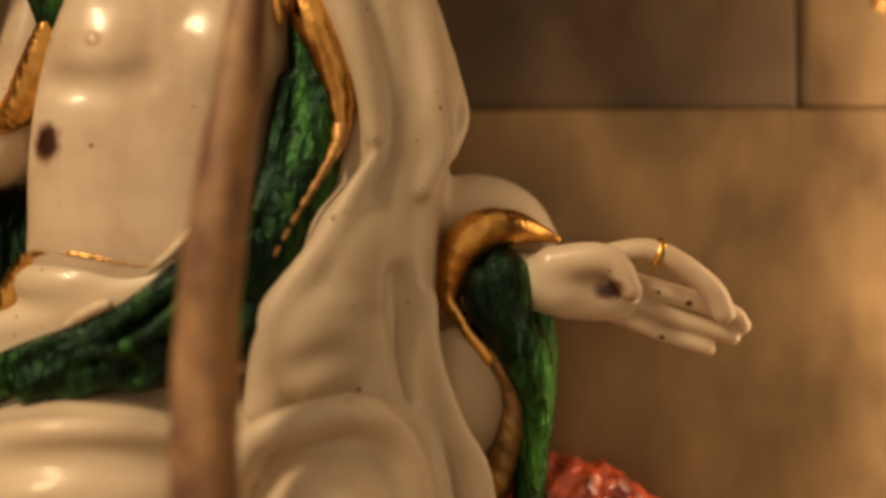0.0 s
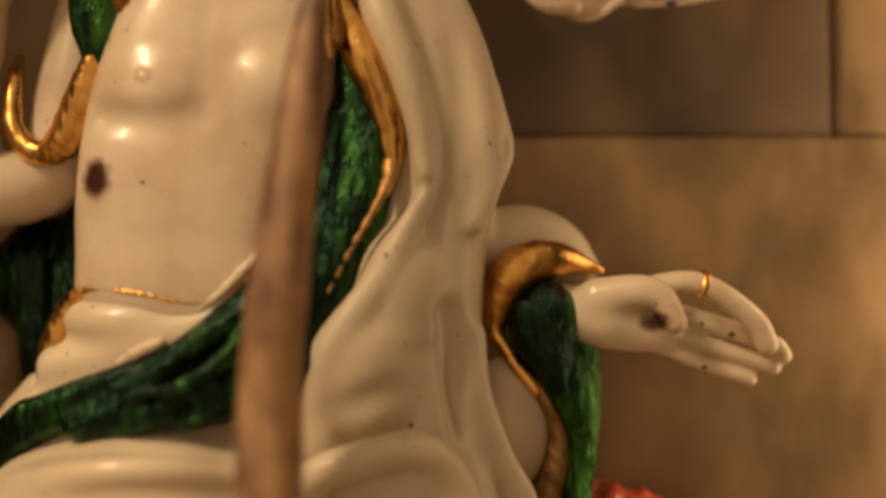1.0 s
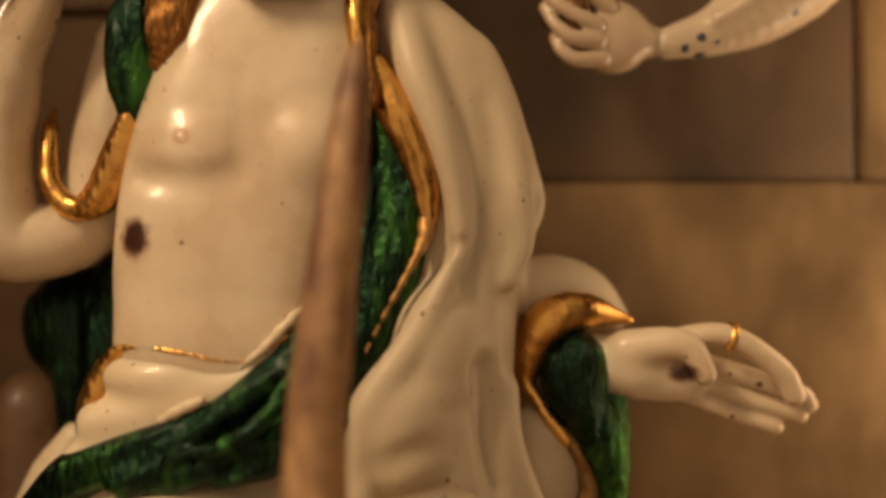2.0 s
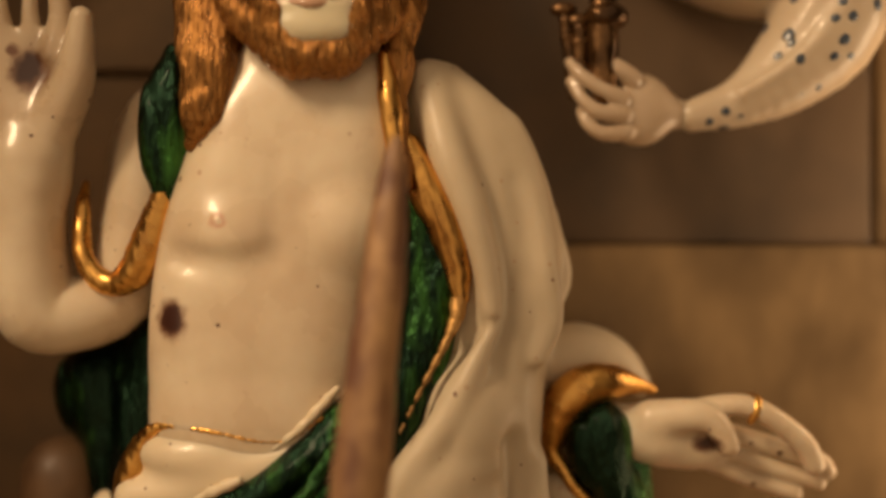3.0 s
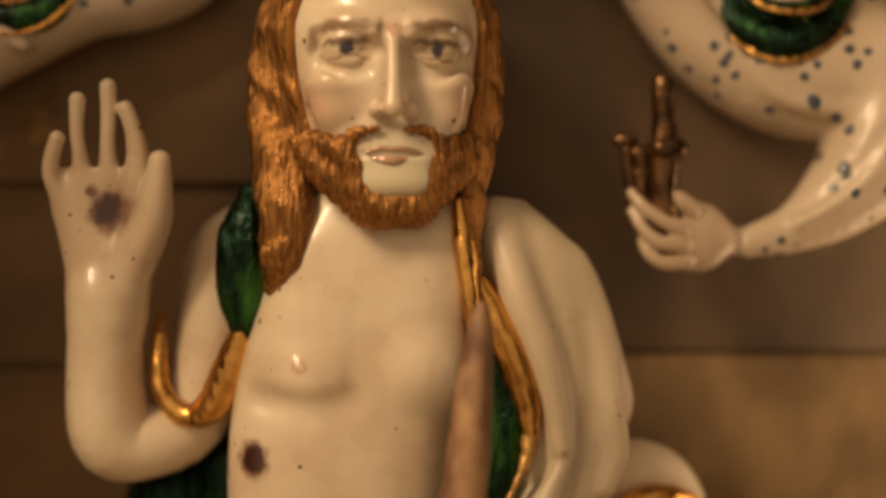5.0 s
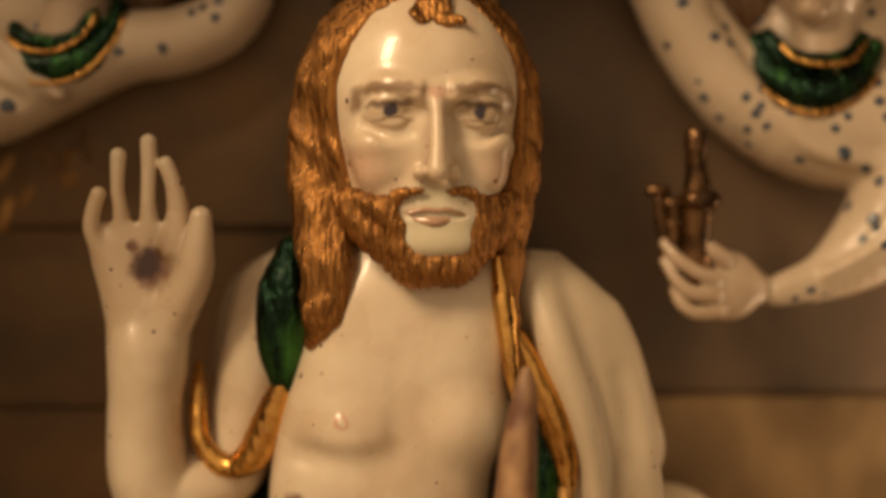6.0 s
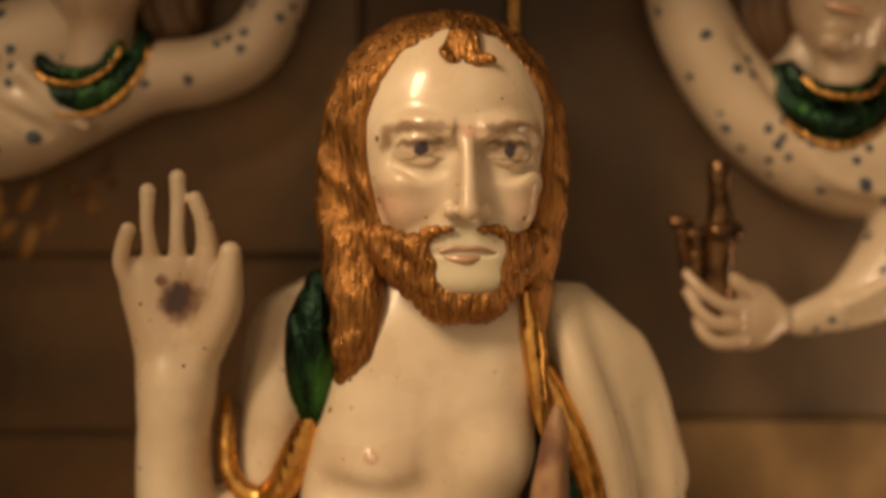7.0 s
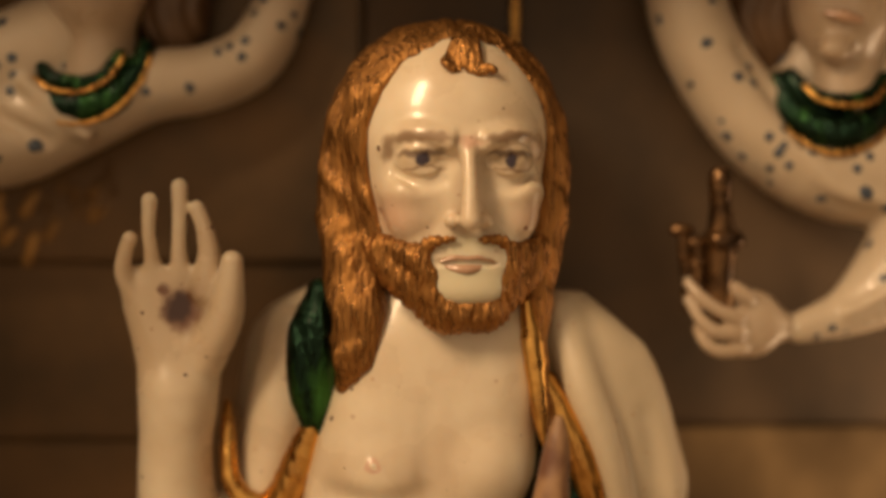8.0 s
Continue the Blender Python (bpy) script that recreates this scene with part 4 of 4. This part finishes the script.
def angel_other():
    rng, out = random.Random(9), []
    s = Solid(0.2)
    s.chain((-44, 58.0, 57.0, 3.2), (-39.0, 58.0, 57.2, 3.0), (-35.4, 58.2, 58.2, 2.5), (-31.0, 58.5, 60.0, 2.1), (-27.4, 58.8, 60.6, 1.9), (-24.6, 59.1, 62.2, 1.8), (-22.9, 59.3, 66.0, 1.5), (-22.6, 59.4, 70.0, 1.5), k=1.0)
    s.chain((-40, 58.0, 60.5, 2.8), (-36.0, 59.2, 62.5, 3.0), k=1.0)
    s.chain((-36.8, 55.8, 60.0, 0.4), (-33.6, 56.2, 57.2, 0.4), k=0.6)
    s.chain((-40, 55.2, 59.2, 0.4), (-35.8, 55.6, 56.8, 0.4), k=0.7, cut=True)
    s.build()
    out.append((*s.skin(), ANGEL_ROBE))
    out += dotted(s, spots_over(-46, -20, 53, 70, 2.5, rng))
    s = Solid(0.16)
    s.egg((-33.4, 57.6, 67.0), (3.1, 2.8, 4.6), k=0.6)
    s.chain((-33.4, 58.4, 63.8, 2.0), (-33.6, 58.4, 60.4, 2.2), k=0.6)
    out.append(skinned(s, SKIN))
    out.append(skinned(Solid(0.1).chain((-34.4, 54.9, 65.3, 0.2), (-33.4, 54.7, 65.0, 0.3), (-32.4, 55.0, 65.2, 0.2), k=0.2), LIP))
    s = Solid(0.14)
    s.chain((-37.6, 57.2, 61.6, 0.6), (-36.6, 56.8, 59.7, 0.8), (-34.6, 56.4, 58.7, 0.95), (-32.4, 56.5, 59.1, 0.9), (-31.0, 57.0, 60.8, 0.7), (-30.6, 57.4, 62.2, 0.5), k=0.4)
    s.chain((-36.6, 57.0, 61.8, 0.4), (-35.8, 56.4, 60.5, 0.5), (-34.4, 56.1, 60.0, 0.5), (-32.8, 56.2, 60.2, 0.5), (-31.8, 56.6, 61.6, 0.4), k=0.2)
    out.append(skinned(s, GREEN, lambda x, y, z: 0.02 * np.sin(5 * x + 2 * z)))
    s = Solid(0.1)
    s.chain((-36.4, 56.0, 60.3, 0.12), (-35.2, 55.55, 59.6, 0.14), (-33.6, 55.5, 59.5, 0.15), (-32.2, 55.75, 60.3, 0.15), (-31.5, 56.2, 61.6, 0.13), k=0.15)
    s.chain((-37.0, 56.3, 58.9, 0.12), (-34.8, 55.7, 57.8, 0.12), (-32.4, 55.8, 58.2, 0.14), (-30.6, 56.4, 60.2, 0.14), (-30.2, 57.0, 61.8, 0.12), k=0.2)
    out.append(skinned(s, GOLD, lambda x, y, z: 0.03 * np.sin(9 * x + 4 * z)))
    s = Solid(0.2)
    s.egg((-29.6, 60.0, 66.0), (2.4, 2.0, 4.4), k=0.6)
    s.egg((-33.4, 60.2, 70.0), (5.0, 2.0, 4.0), k=0.6)
    out.append(skinned(s, BROWN, lambda x, y, z: 0.1 * np.sin(6 * x + 3 * np.sin(z))))
    return out


tagged(mesh_of("angel_statue", angel_holding()), "white enamel angel statue with blue dots gripping gold nails", "statue", group="hovering angels")
tagged(mesh_of("angel_statue", angel_other()), "white enamel angel statue with blue dots and green collar", "statue", group="hovering angels")


# ---- small gold and enamel things ----
def nail(knots, collar, head):
    """A forged nail: shaft, swollen collar and head."""
    thing = base_of("nail", *knots[0][:3])
    mesh_of("shaft", [skinned(Solid(0.1).chain(*knots, k=0.15), BRONZE, lambda x, y, z: 0.02 * np.sin(3 * z + 5 * x))], thing)
    mesh_of("collar", [skinned(Solid(0.1).egg(collar[:3], collar[3:], k=0.15), BRONZE, lambda x, y, z: 0.03 * np.sin(5 * x + 4 * z))], thing)
    mesh_of("nail_head", [skinned(Solid(0.1).egg(head[:3], head[3:], k=0.15), BRONZE)], thing)
    return thing


for knots, collar, head, words in (
        (((1.6, 55.2, 47.6, 0.75), (1.6, 55.1, 50.6, 0.85), (1.6, 55.0, 52.5, 0.72), (1.5, 55.0, 53.4, 0.62), (1.5, 55.0, 55.0, 0.66)), (1.75, 55.0, 51.6, 1.2, 1.1, 0.8), (1.5, 55.0, 55.2, 0.66, 0.6, 0.5),
         "tall dark brown gilt nail held upright in the angel's fist"),
        (((0.5, 55.3, 47.4, 0.4), (0.35, 55.2, 51.0, 0.45)), (0.4, 55.2, 50.3, 0.55, 0.5, 0.3), (0.3, 55.2, 51.4, 0.62, 0.5, 0.45), "short dark brown gilt nail beside the tall one in the fist"),
        (((0.1, 55.6, 47.6, 0.35), (-0.35, 55.6, 51.6, 0.36)), (-0.2, 55.6, 50.6, 0.45, 0.45, 0.3), (-0.45, 55.6, 52.1, 0.75, 0.5, 0.4), "short leaning brown gilt nail with a broad head in the fist")):
    tagged(nail(knots, collar, head), words, "nail", group="nails in the fist")


def mound():
    s = Solid(0.16)
    s.egg((5.0, 58.6, 15.5), (6.0, 2.4, 5.0), k=0.8, turn=(0, 12, 0))
    s.egg((9.5, 58.6, 13.0), (5.0, 2.4, 5.0), k=0.8)
    s.loft((0, 6.5, 58.6, 9.0, 2.3), (14, 6.5, 58.6, 7.5, 2.2), k=1.0)
    return [skinned(s, RED, lambda x, y, z: 0.15 * np.sin(1.7 * x + 2.1 * z + 2 * np.sin(0.9 * x)) + 0.08 * np.sin(4 * x - 3.3 * z))]


tagged(mesh_of("enamel_mound", mound()), "glowing red enamel mound at the foot of the wall", "mound")


def seat_arm():
    """The end of the seat: a rounded post and the pale cover that hangs against it."""
    thing = base_of("seat_arm", -27.8, 57.4, 0.0)
    post = Solid(0.22).chain((-27.8, 57.4, 0.4, 2.4), (-28.0, 57.4, 20.0, 2.3), (-27.8, 57.4, 26.6, 2.3), k=0.5)
    cover = Solid(0.22).chain((-26.0, 55.6, 0.4, 1.7), (-26.4, 55.6, 18.0, 1.9), (-25.9, 55.6, 22.6, 1.6), (-24.6, 55.5, 25.4, 1.0), k=0.5)
    mesh_of("post", [skinned(post, BROWN)], thing)
    tagged(mesh_of("cover", [skinned(cover, ROBE)], thing), "cream enamel cover")
    return thing


tagged(seat_arm(), "brown and cream enamel seat post beside the statue", "seat")
rod = Solid(0.14).chain((-9.5, 60.6, 60.0, 0.28), (-9.3, 60.8, 84.0, 0.28), k=0.1)
tagged(mesh_of("gold_rod", [skinned(rod, GOLD)]), "thin gold rod against the panel behind the head", "rod")


def relief(cx, cz, y, rng, size):
    """Low gilt feathers chased on the wall plate, each a piece of its own."""
    thing = base_of("feather_relief", cx, y, cz)
    for n in range(14):
        x, z = cx + size * rng.uniform(-1.5, 1.5), cz + size * rng.uniform(-1.2, 1.2)
        s = Solid(0.16).egg((x, y + 0.22, z), (size * rng.uniform(0.16, 0.34), 0.42, size * rng.uniform(0.45, 0.95)), k=0.3, turn=(0, rng.uniform(15, 45), 0))
        mesh_of("feather", [skinned(s, GILT, lambda x, y, z: 0.06 * np.sin(2.3 * x + 1.9 * z) * np.sin(1.7 * z - 2.1 * x))], thing)
    return thing


leaf_rng = random.Random(3)
for cx, cz, y, size in ((-39.4, 51.8, 61.2, 1.4), (-35.2, 53.9, 61.2, 1.1), (24.0, 44.6, 61.1, 1.5)):
    tagged(relief(cx, cz, y, leaf_rng, size), "low gilt feather relief on the niche wall", "ornament", group="feather reliefs")
